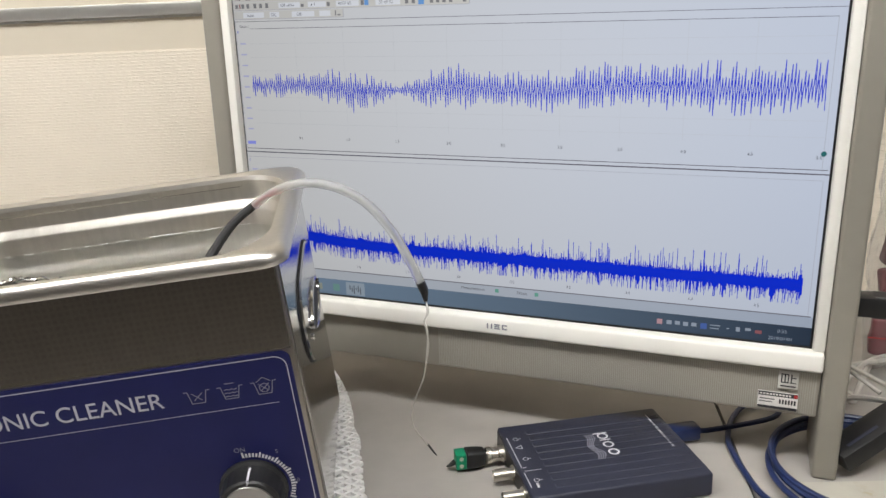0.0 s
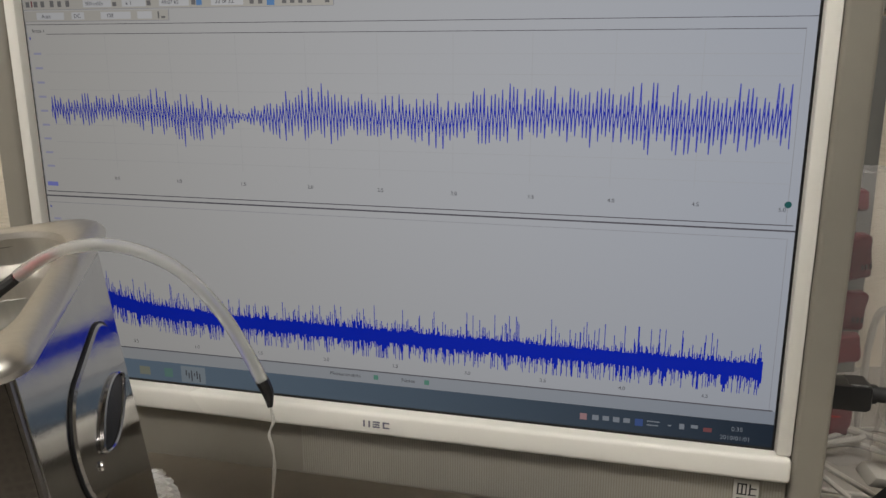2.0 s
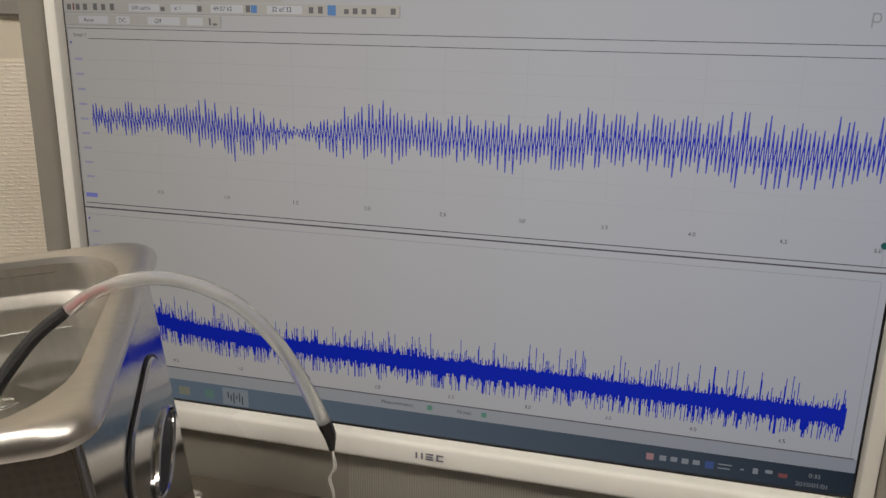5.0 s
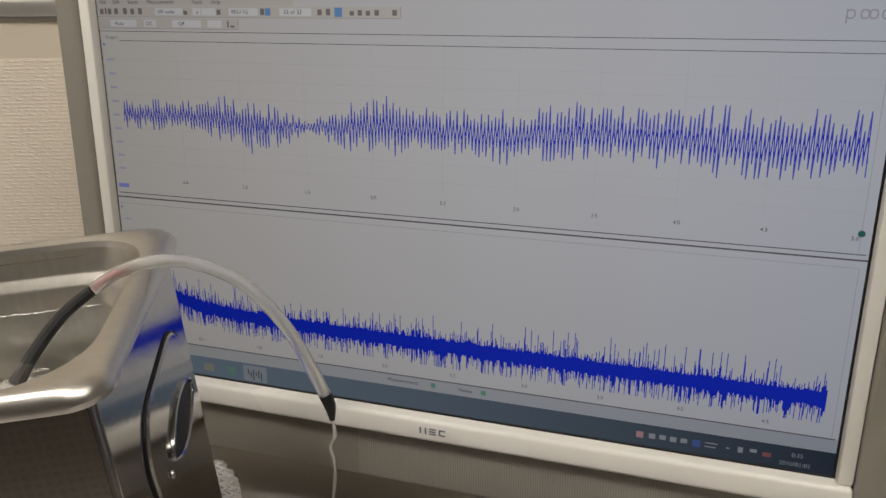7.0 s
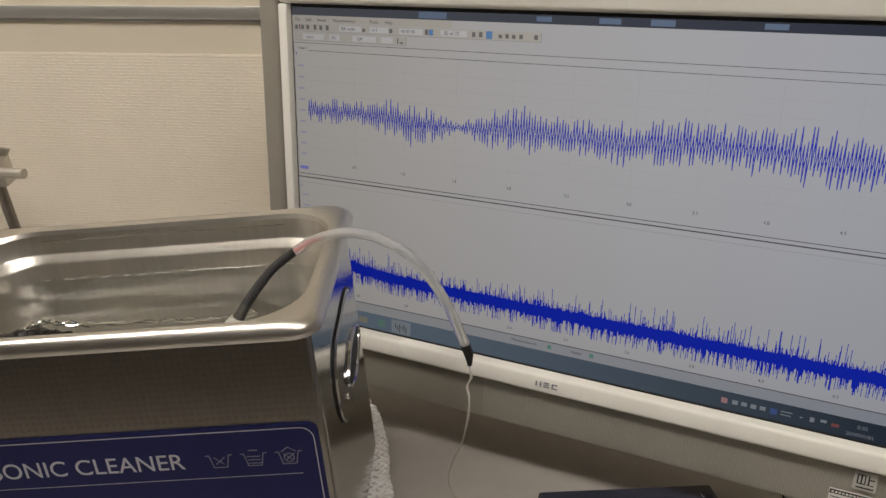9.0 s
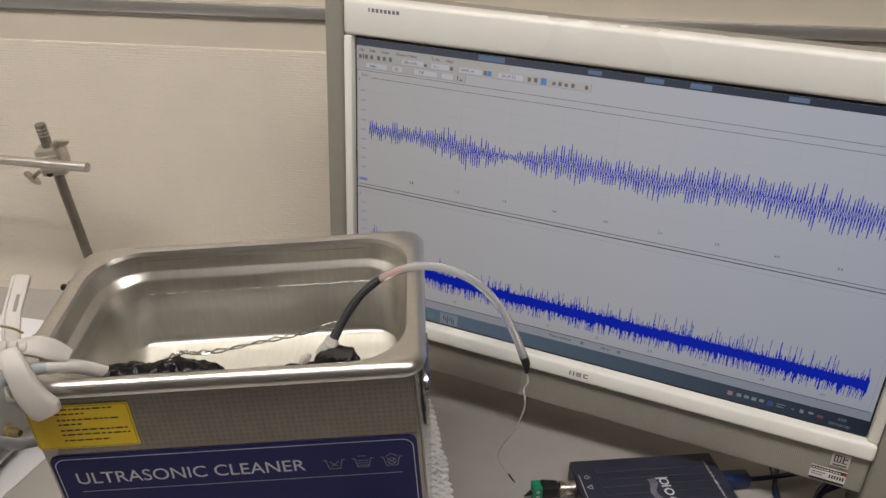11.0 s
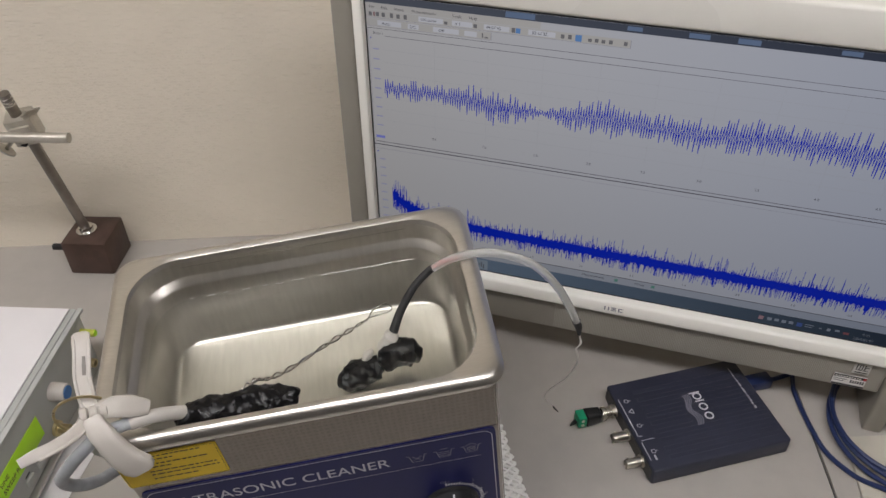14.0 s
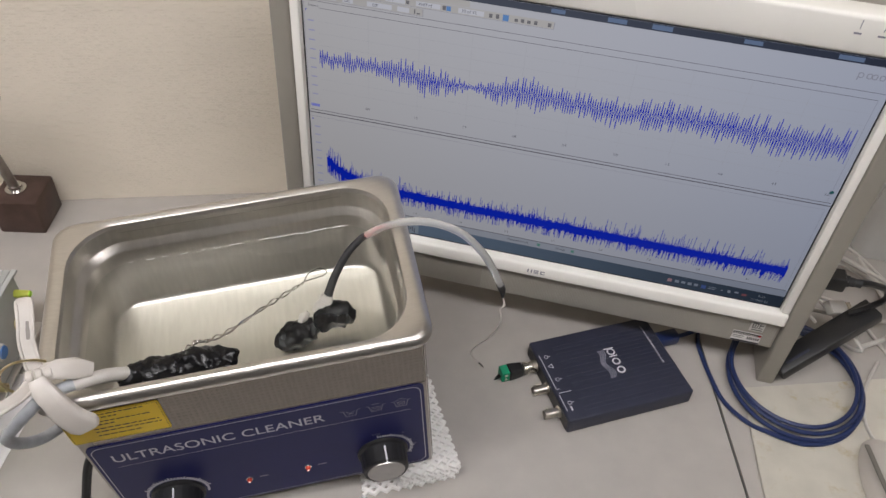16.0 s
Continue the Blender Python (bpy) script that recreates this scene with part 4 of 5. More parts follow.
def plate(w, h, r, z0, z1, inset=0.0):
    a = rrect(-w / 2, w / 2, -h / 2, h / 2, r, 8)
    b = rrect(-w / 2 + inset, w / 2 - inset, -h / 2 + inset, h / 2 - inset, max(r - inset, 0.001), 8)
    return loft([[MS @ Vector((x, y, z0)) for x, y in a], [MS @ Vector((x, y, z1)) for x, y in b]], True, True)


hd = part("side_handle", plate(0.110, 0.070, 0.031, 0, 0.0009), BLACK_SOFT, cl, "recessed side handle with a black gasket")
part("plate", plate(0.1075, 0.0675, 0.030, 0.0010, 0.0022, 0.0012), STEEL_SIDE, hd, "polished handle plate")
MS = MS @ Matrix.Translation((0.010, -0.010, -0.0008))


def lens(w, h, z):
    """A pointed oval in the handle's plane."""
    ring = []
    for i in range(40):
        a = 2 * math.pi * i / 40
        x, y = math.cos(a), math.sin(a)
        ring.append(MS @ Vector((w * x, h * y * (1 - 0.35 * abs(x) ** 2.5), z)))
    return ring


# no hole is cut: a black plate gives the opening's shade
part("recess_shade", loft([lens(0.0335, 0.0138, 0.0032), lens(0.0320, 0.0125, 0.0034)], True, True), BLACK_SOFT, hd, "black plate standing for the shaded grip opening")
part("lip", loft([lens(0.0345, 0.0148, 0.0031), lens(0.0342, 0.0145, 0.0048), lens(0.0332, 0.0135, 0.0054), lens(0.0322, 0.0126, 0.0046), lens(0.0320, 0.0124, 0.0035)]), STEEL_SIDE, hd, "bright rolled lip of the grip")
part("screw", lathe([(0.0001, 0.0033), (0.0026, 0.0033), (0.0022, 0.0044), (0.0001, 0.0046)], 12, None, MS @ Matrix.Translation((-0.041, -0.004, 0))), CHROME, hd)
for x, y in ((X0 + 0.03, 0.025), (X0 + 0.03, YB - 0.025), (X1 - 0.03, 0.025), (X1 - 0.03, YB - 0.025)):
    part("foot", lathe([(0.0001, 0), (0.011, 0), (0.010, -0.0035), (0.0001, -0.0035)], 16, None, Matrix.Translation((x, y, ZB))), BLACK_SOFT, cl)
# mains lead that leaves the back
part("power_cable", tube([CLN.inverted() @ Vector(q) for q in ((-0.345, -0.300, 0.075), (-0.362, -0.318, 0.06), (-0.366, -0.345, 0.008), (-0.352, -0.40, 0.0045), (-0.344, -0.450, 0.0046), (-0.336, -0.540, 0.0044), (-0.332, -0.588, -0.008), (-0.331, -0.598, -0.07), (-0.328, -0.600, -0.30), (-0.30, -0.60, -0.70))], 0.0042, 10), BLACK, cl, "black mains cable")

# ---- foam net folded under the cleaner ----
NET = pose(-0.042, -0.218, 0.0, 0, 0, 27.5)
bm = bmesh.new()
rng = random.Random(3)
LAYERS = 10
for layer in range(LAYERS):
    z = 0.0020 + layer * 0.0038
    first = 0 if layer < 6 else 8 + (layer - 6) * 8
    for row in range(first, 58):
        y = 0.004 + row * 0.0047
        # the fold bulges between the layers and leans in under the cleaner towards the top
        out = 0.0115 * (0.55 - row / 57) - 0.012 * (row / 57) ** 5 + 0.0045 * math.sin(math.pi * (layer + 0.5) / LAYERS) + 0.0045 * noise.noise(Vector((row * 0.16, layer * 0.55, 0.0))) - 0.0016 * max(0, layer - 5)
        k = 11 if layer else 17
        path = []
        for i in range(k):
            wob = 0.0008 * noise.noise(Vector((row * 0.9, i * 0.8, layer * 1.3)))
            path.append(Vector((-0.004 + out - i * 0.0058, y + (0.0022 if (i + row + layer) % 2 else -0.0022) + wob, z + rng.uniform(-0.0007, 0.0007) + 0.0008 * noise.noise(Vector((i * 0.6, row * 0.2, layer))))))
        tube(path, [0.0018, 0.0027, 0.0027], 5, bm, raw=True, flat=0.95)
net = part("foam_net", bm, FOAM, None, m=NET)
tagged(net, "folded white foam net pad under the cleaner", "foam pad")

# ---- oscilloscope box ----
SC = pose(0.0975, -0.0480, 0.0, 0, 0, 30.8)
sc = thing("usb_oscilloscope", "flat dark slate-blue USB oscilloscope lying on the desk", "oscilloscope", SC)
L, W, H = 0.0740, 0.0560, 0.0215
part("case", rbox((-L, -W, 0.001), (L, W, H), 0.0022, 3), SCOPE, sc, "dark slate-blue ribbed plastic case")
for i in range(9):
    y = -W + 0.009 + i * 0.0104
    part("rib", rbox((-L + 0.022, y, H - 0.0006), (L - 0.004, y + 0.0052, H + 0.0005), 0.0004, 1), SCOPE, sc)
part("end_plate", rbox((-L - 0.0006, -W + 0.003, 0.003), (-L + 0.0004, W - 0.003, H - 0.002)), BLACK, sc)


def up_bars(rects, name, material, parent, z):
    bm = bmesh.new()
    for x0, x1, y0, y1 in rects:
        bm.faces.new([bm.verts.new(q) for q in ((x0, y0, z), (x1, y0, z), (x1, y1, z), (x0, y1, z))])
    return part(name, bm, material, parent, smooth=False)


ZI = H + 0.0008


def flat_ring(cx, cy, r, w, bm, z=ZI, a0=0, a1=360):
    k = 18
    for i in range(k):
        q = []
        for aa, rr in ((i, r), (i + 1, r), (i + 1, r - w), (i, r - w)):
            a = radians(a0 + (a1 - a0) * aa / k)
            q.append(bm.verts.new((cx + rr * math.cos(a), cy + rr * math.sin(a), z)))
        bm.faces.new(q)


# round four-stroke mark with a wave below it, drawn as plain shapes and turned like the print
bm = bmesh.new()
for y in (0.0195, 0.0020, -0.0130):
    flat_ring(0.010, y * 0.8 + 0.002, 0.0048, 0.0017, bm)
for x0, x1, y0, y1 in ((0.003, 0.0150, 0.0215, 0.0232), (0.005, 0.0148, 0.0105, 0.0122)):
    bm.faces.new([bm.verts.new(q) for q in ((x0, y0, ZI), (x1, y0, ZI), (x1, y1, ZI), (x0, y1, ZI))])
part("round_mark", bm, INK_WHITE, sc, "white and grey printed mark", smooth=False)
bm = bmesh.new()
for k in range(4):
    pts = [(-0.001 - k * 0.0018 + 0.0028 * math.sin(s * 3.0 + 0.4) * (1 - k * 0.1), 0.022 - s * 0.0125) for s in np.linspace(0, 3.1, 14)]
    for (xa, ya), (xb, yb) in zip(pts, pts[1:]):
        bm.faces.new([bm.verts.new(q) for q in ((xa, ya, ZI), (xb, yb, ZI), (xb + 0.0012, yb, ZI), (xa + 0.0012, ya, ZI))])
part("wave_mark", bm, INK_GREY, sc, smooth=False)
rng = random.Random(4)
rects, y = [], 0.043
while y > -0.012:
    w = rng.uniform(0.0007, 0.0015)
    rects.append((0.0600, 0.0600 + rng.choice((0.0014, 0.0022)), y - w, y))
    y -= w + rng.choice((0.0008, 0.0010, 0.0018))
up_bars(rects, "series_print", INK_WHITE, sc, ZI - 0.0005 + 0.0004)
# signs beside the sockets
bm = bmesh.new()
for y in (0.030, -0.002, -0.034):
    flat_ring(-0.0640, y, 0.0024, 0.0006, bm)
    bm.faces.new([bm.verts.new(q) for q in ((-0.0616, y - 0.0003, ZI), (-0.0592, y - 0.0003, ZI), (-0.0592, y + 0.0003, ZI), (-0.0616, y + 0.0003, ZI))])
for a, b, c in (((-0.0672, 0.0165), (-0.0622, 0.0136), (-0.0622, 0.0194)),):
    for p, q in ((a, b), (b, c), (c, a)):
        d = (Vector(q) - Vector(p)).normalized() * 0.0004
        bm.faces.new([bm.verts.new((x, y, ZI)) for x, y in ((p[0] - d.y, p[1] + d.x), (q[0] - d.y, q[1] + d.x), (q[0] + d.y, q[1] - d.x), (p[0] + d.y, p[1] - d.x))])
for x0, x1, y0, y1 in ((-0.0712, -0.0704, -0.014, 0.034), (-0.0712, -0.0704, -0.043, -0.022), (-0.0704, -0.0670, -0.0148, -0.0140), (-0.0660, -0.0640, -0.044, -0.038), (-0.0700, -0.0560, -0.0200, -0.0193)):
    bm.faces.new([bm.verts.new(q) for q in ((x0, y0, ZI), (x1, y0, ZI), (x1, y1, ZI), (x0, y1, ZI))])
part("socket_signs", bm, INK_WHITE, sc, smooth=False)


def bnc(y, name="socket"):
    m = Matrix.Translation((-L, y, 0.0105)) @ Matrix.Rotation(radians(-90), 4, "Y")
    s = part(name, lathe([(0.0001, -0.001), (0.0066, -0.001), (0.0066, 0.002), (0.0048, 0.0022), (0.0048, 0.0175), (0.0042, 0.0178), (0.0038, 0.010), (0.0001, 0.010)], 24, None, m), NICKEL, sc, "nickel bayonet socket")
    part("pin", lathe([(0.0001, 0), (0.0011, 0), (0.0010, 0.0025), (0.0001, 0.0026)], 8, None, m @ Matrix.Translation((0, 0.0046, 0.012)) @ Matrix.Rotation(radians(-90), 4, "X")), NICKEL, s)
    part("bore", lathe([(0.0001, 0.0101), (0.0036, 0.0101), (0.0034, 0.0110), (0.0001, 0.0110)], 16, None, m), BLACK, s)


for y in (0.030, -0.002, -0.034):
    bnc(y)
# plug with screw terminal on the first socket
AD = SC @ Matrix.Translation((-L, 0.030, 0.0105)) @ Matrix.Rotation(radians(-90), 4, "Y") @ Matrix.Rotation(radians(90), 4, "Z")
ad = thing("terminal_adapter", "black bayonet plug adapter with a green screw terminal", "connector", AD)
part("collar", lathe([(0.0050, 0.0025), (0.0072, 0.0025), (0.0072, 0.0060), (0.0062, 0.0066), (0.0062, 0.0120), (0.0074, 0.0126), (0.0074, 0.0165), (0.0055, 0.0174)], 28), NICKEL, ad, "knurled nickel collar")
part("sleeve", loft([[(x, y, z) for x, y in rrect(-w, w, -w * 1.05, w * 1.05, 0.0030, 4)] for z, w in ((0.0175, 0.0050), (0.0186, 0.0064), (0.0245, 0.0070), (0.0335, 0.0076), (0.0345, 0.0068))], True, True), BLACK, ad, "black plastic sleeve")
tm = part("terminal", rbox((-0.0066, -0.0069, 0.0346), (0.0066, 0.0069, 0.0435), 0.0008), GREEN, ad, "green screw terminal block")
for x in (-0.0028, 0.0028):
    part("screw", lathe([(0.0001, 0), (0.0019, 0), (0.0017, 0.0006), (0.0001, 0.0006)], 12, None, Matrix.Translation((-0.0066, x * 1.2, 0.0390)) @ Matrix.Rotation(radians(-90), 4, "Y")), NICKEL, tm)
part("stub_wire", tube([(0.0, 0.002, 0.0435), (-0.001, 0.004, 0.0480), (-0.003, 0.0035, 0.0515)], [0.0028, 0.0016, 0.0006], 8), BLACK, ad, "short black wire end")

# ---- blue USB cable: plug, lead and coil ----
uc = thing("usb_cable", "dark blue USB cable coiled on the desk", "cable", pose(0.2, 0, 0))
inv = Matrix.Translation((-0.2, 0, 0))
UM = inv @ SC @ Matrix.Translation((L, 0.0275, 0.0))
part("plug", box(bmesh.new(), (0.0006, -0.0078, 0.003), (0.030, 0.0078, 0.0165), 0.0030, 2, UM), CABLE_BLUE, uc, "blue moulded USB plug")
lead = [(SC @ Vector((L + 0.0285, 0.0275, 0.0095))), (SC @ Vector((L + 0.045, 0.0285, 0.0075))), Vector((0.236, 0.078, 0.006)), Vector((0.240, 0.108, 0.005)), Vector((0.215, 0.104, 0.004)), Vector((0.201, 0.070, 0.004)), Vector((0.1985, 0.0343, 0.004)), Vector((0.2015, 0.0155, 0.0036)), Vector((0.2132, -0.0208, 0.0036)), Vector((0.2265, -0.0500, 0.0036)), Vector((0.250, -0.0715, 0.0040))]
coil = []
rng = random.Random(12)
for k in range(1, 50):
    a = radians(222 + k * 26.0)
    turn = (k * 26.0) / 360
    g = 0.945 + 0.065 * math.sin(turn * 5.3 + 0.9) - 0.018 * turn
    coil.append(Vector((0.300 + 0.078 * g * math.cos(a), 0.0865 * g * math.sin(a), 0.0062 + 0.0032 * turn)))
part("lead", tube([inv @ q for q in lead + coil], 0.0025, 8, k=5), CABLE_BLUE, uc, "dark blue round cable")

# ---- sensor with clear tube, hung in the tank ----
se = thing("sensor_probe", "black taped sensor probe with an arched clear tube", "sensor", pose(-0.172, -0.192, 0.18))
inv = Matrix.Translation((0.172, 0.192, -0.18))


def P(*q):
    return [inv @ Vector(a) for a in q]


def lump(pts, radii, seed, bm=None):
    """Tape wound over an uneven core: a thick bar pushed in and out at three sizes, with creased ridges."""
    bm = bm or bmesh.new()
    old = set(bm.verts)
    tube(pts, radii, 44, bm, k=18)
    bm.normal_update()
    off = Vector((seed * 3.1, seed * 1.7, seed * 0.9))
    fresh = [v for v in bm.verts if v not in old]
    move = []
    for v in fresh:
        q = v.co + off
        crease = 1 - abs(noise.noise(q * 130))
        move.append(0.0046 * noise.noise(q * 62) + 0.0012 * crease ** 3 - 0.0007 + 0.0020 * noise.noise(q * 150) + 0.0009 * noise.noise(q * 270))
    for v, d in zip(fresh, move):
        v.co += v.normal * d
    return bm



bm = lump(P((-0.2065, -0.2270, 0.1665), (-0.2020, -0.2235, 0.1680), (-0.1930, -0.2165, 0.1715), (-0.1840, -0.2095, 0.1750), (-0.1780, -0.2050, 0.1775)), [0.0040, 0.0095, 0.0112, 0.0104, 0.0070], 1.0)
lump(P((-0.1800, -0.2035, 0.1850), (-0.1740, -0.2000, 0.1855), (-0.1640, -0.1955, 0.1855), (-0.1540, -0.1925, 0.1845), (-0.1480, -0.1910, 0.1830)), [0.0060, 0.0112, 0.0118, 0.0108, 0.0045], 2.3, bm)
part("taped_head", bm, TAPE, se, "two lumps wrapped in black tape")
part("sealant", tube(P((-0.1905, -0.2085, 0.1815), (-0.1880, -0.2055, 0.1865), (-0.1850, -0.2020, 0.1900)), [0.0022, 0.0036, 0.0020], 14, wobble=0.3), CLAMP, se, "white sealant smear")
part("sealant", tube(P((-0.1790, -0.2010, 0.1900), (-0.1760, -0.1960, 0.1935), (-0.1725, -0.1915, 0.1965), (-0.1705, -0.1890, 0.2020)), [0.0030, 0.0050, 0.0075, 0.0045], 14, wobble=0.3), CLAMP, se, "white sealant lump")
part("dark_cable", tube(P((-0.1715, -0.190, 0.198), (-0.168, -0.176, 0.214), (-0.160, -0.161, 0.231), (-0.150, -0.150, 0.2415), (-0.1475, -0.1493, 0.2432)), [0.0042, 0.0036, 0.0034, 0.0032, 0.0030], 10), BLACK_SOFT, se, "black cable sleeve")
arc = ((-0.147, -0.1491, 0.2437), (-0.132, -0.1447, 0.2535), (-0.1133, -0.1393, 0.2592), (-0.0965, -0.1344, 0.2588), (-0.0795, -0.1294, 0.2530), (-0.0640, -0.1250, 0.2425), (-0.0480, -0.1202, 0.2220), (-0.0365, -0.1168, 0.1990), (-0.0285, -0.1145, 0.1795))
part("clear_tube", tube(P(*arc), 0.0036, 12), CLEAR, se, "clear plastic tube")
part("inner_wire", tube(P(*[(x, y, z - 0.0006) for x, y, z in arc[2:]]), 0.0008, 6), CABLE_GREY, se, "white wire inside the tube")
part("red_joint", tube(P((-0.1478, -0.1493, 0.2433), (-0.138, -0.1465, 0.2503), (-0.128, -0.1436, 0.2553)), 0.0014, 8), INK_RED, se, "red sleeve inside the tube")
part("end_sleeve", tube(P((-0.0290, -0.1146, 0.1808), (-0.0265, -0.1140, 0.1735), (-0.0250, -0.1150, 0.1655)), [0.0039, 0.0034, 0.0015], 10), BLACK, se, "black shrink sleeve at the tube end")
hang = ((-0.0250, -0.1150, 0.1660), (-0.0232, -0.1175, 0.158), (-0.0256, -0.1172, 0.150), (-0.0236, -0.1180, 0.142), (-0.0250, -0.117, 0.128), (-0.0330, -0.108, 0.098), (-0.0470, -0.098, 0.068), (-0.0530, -0.091, 0.046), (-0.0480, -0.083, 0.026), (-0.0420, -0.077, 0.0135))
part("bare_lead", tube(P(*hang), 0.00055, 6), CABLE_WHITE, se, "thin pale lead hanging to the desk")
part("bare_lead", tube(P(*[(x + 0.0012 * math.sin(i * 1.9), y, z) for i, (x, y, z) in enumerate(hang[:6])]), 0.0005, 6), CABLE_WHITE, se)
part("lead_tip", tube(P((-0.0445, -0.0795, 0.019), (-0.0415, -0.0765, 0.0115), (-0.0390, -0.0745, 0.0065)), [0.0010, 0.0009, 0.0004], 6), BLACK, se)

# ---- hydrophone bundle with grey cable, over the front of the tank ----
hy = thing("hydrophone", "black taped hydrophone on a grey cable in the water", "sensor", pose(-0.25, -0.30, 0.205))
inv = Matrix.Translation((0.25, 0.30, -0.205))
part("taped_body", lump(P((-0.2930, -0.3165, 0.2070), (-0.2880, -0.3140, 0.2065), (-0.2760, -0.3080, 0.2055), (-0.2620, -0.3010, 0.2050), (-0.2480, -0.2940, 0.2060), (-0.2340, -0.2870, 0.2055), (-0.2230, -0.2815, 0.2045), (-0.2160, -0.2780, 0.2035)), [0.0050, 0.0090, 0.0108, 0.0118, 0.0126, 0.0122, 0.0112, 0.0060], 4.2), TAPE, hy, "lumpy body wrapped in black tape")
part("grey_cable", tube(P((-0.284, -0.312, 0.208), (-0.2947, -0.3300, 0.2225), (-0.3030, -0.3412, 0.2275), (-0.3150, -0.3530, 0.2285), (-0.3245, -0.3634, 0.226), (-0.3310, -0.3736, 0.2210), (-0.3438, -0.3783, 0.205), (-0.3573, -0.3778, 0.185), (-0.3610, -0.3680, 0.163), (-0.3590, -0.3500, 0.145), (-0.356, -0.320, 0.128), (-0.362, -0.270, 0.075), (-0.370, -0.220, 0.005)), 0.0047, 12), CABLE_GREY, hy, "grey round cable")
part("cable_sleeve", tube(P((-0.284, -0.312, 0.208), (-0.2947, -0.3300, 0.2225), (-0.3030, -0.3412, 0.2275), (-0.3080, -0.3468, 0.2282)), 0.0052, 12), CABLE_WHITE, hy, "pale sleeve on the cable")
tw = [(-0.2530, -0.2900, 0.2180), (-0.2460, -0.2800, 0.2200), (-0.2386, -0.2759, 0.219), (-0.2296, -0.2573, 0.213), (-0.2203, -0.2226, 0.203), (-0.2105, -0.1942, 0.196), (-0.2013, -0.1697, 0.190)]
base = smooth_path(tw, 8)
for ph in (0, math.pi):
    q = [v + Vector((math.cos(i * 0.75 + ph), math.sin(i * 0.75 + ph) * 0.4, math.sin(i * 0.75 + ph))) * (0.0012 + 0.0004 * math.sin(i * 0.37)) for i, v in enumerate(base)]
    loop = [(-0.1965, -0.1625, 0.189), (-0.1885, -0.1545, 0.188), (-0.1865, -0.1490, 0.188), (-0.1910, -0.1455, 0.188)] if ph else [(-0.2020, -0.1590, 0.189), (-0.1995, -0.1510, 0.188), (-0.1955, -0.1460, 0.188), (-0.1910, -0.1455, 0.188)]
    part("twisted_wire", tube([inv @ v for v in q + [Vector(a) for a in loop]], 0.00075, 6, k=2), CHROME, hy, "twisted bare wire")

# ---- spring clamp on the rim ----
cp = thing("spring_clamp", "ivory plastic spring clamp gripping the tank rim", "clamp", pose(-0.319, -0.360, 0.248))
inv = Matrix.Translation((0.319, 0.360, -0.248))


def blade(pts, widths, thick, flatdir):
    """A curved blade: width across flatdir, thickness across the rest."""
    path = smooth_path(pts, 8)
    n = len(path)
    ws = [float(np.interp(i / (n - 1), np.linspace(0, 1, len(widths)), widths)) for i in range(n)]
    rings = []
    fd = Vector(flatdir).normalized()
    for i, q in enumerate(path):
        d = (path[min(i + 1, n - 1)] - path[max(i - 1, 0)]).normalized()
        a = (fd - d * fd.dot(d)).normalized()
        b = d.cross(a)
        rings.append([q + a * x * ws[i] + b * y * thick for x, y in rrect(-0.5, 0.5, -0.5, 0.5, 0.28, 3)])
    return loft(rings, True, True)


wd = (0.72, 0.67, -0.16)
face = Vector((0.56, -0.43, 0.71))
UPPER = [Vector(q) for q in ((-0.3262, -0.3560, 0.2435), (-0.3330, -0.3490, 0.2520), (-0.3390, -0.3408, 0.2618), (-0.3428, -0.3318, 0.2705), (-0.3468, -0.3240, 0.2765), (-0.3505, -0.3193, 0.2772), (-0.3535, -0.3175, 0.2745))]
part("handle_upper", blade(P(*UPPER), [0.0118, 0.0106, 0.0102, 0.0116, 0.0128, 0.0108, 0.0045], 0.0042, wd), CLAMP, cp, "curved upper handle with a slot")
# slots are not cut; dark strips on the face stand for their shade
for q, w in ((UPPER[2:4], 0.0034), ([UPPER[3].lerp(UPPER[4], 0.45), UPPER[4].lerp(UPPER[5], 0.2)], 0.0026)):
    q = [q[0], q[0].lerp(q[-1], 0.5), q[-1]]
    part("slot", blade(P(*[v + face * 0.0015 + Vector(wd) * 0.0012 for v in q]), [w * 0.7, w, w * 0.7], 0.0016, wd), SLOT_SHADE, cp, "dark strip standing for the shade in the handle's slot")
for sgn in (-1, 1):
    q = [v + Vector(wd) * 0.0048 * sgn + face * 0.0014 for v in UPPER[:6]]
    part("edge_rib", tube(P(*q), 0.0013, 8), CLAMP, cp)
LOWER = [Vector(q) for q in ((-0.3270, -0.3575, 0.2440), (-0.3262, -0.3680, 0.2440), (-0.3268, -0.3780, 0.2462), (-0.3300, -0.3900, 0.2490), (-0.3360, -0.3988, 0.2500), (-0.3430, -0.4060, 0.2480))]
part("handle_lower", blade(P(*LOWER), [0.0100, 0.0095, 0.0088, 0.0085, 0.0082, 0.0065], 0.0040, (0.69, -0.23, -0.69)), CLAMP, cp, "curved lower handle")
part("edge_rib", tube(P(*[v + Vector((0.69, -0.23, -0.69)) * 0.0034 + face * 0.0018 for v in LOWER[:5]]), 0.0013, 8), CLAMP, cp)
part("jaw_outer", blade(P((-0.3225, -0.3600, 0.2450), (-0.3180, -0.3640, 0.2420), (-0.3099, -0.3670, 0.2350), (-0.3021, -0.3672, 0.2200), (-0.2960, -0.3645, 0.2090), (-0.2935, -0.3630, 0.2040)), [0.012, 0.015, 0.017, 0.021, 0.025, 0.020], 0.0085, (0.9, 0.42, 0.1)), CLAMP, cp, "broad front jaw over the rim")
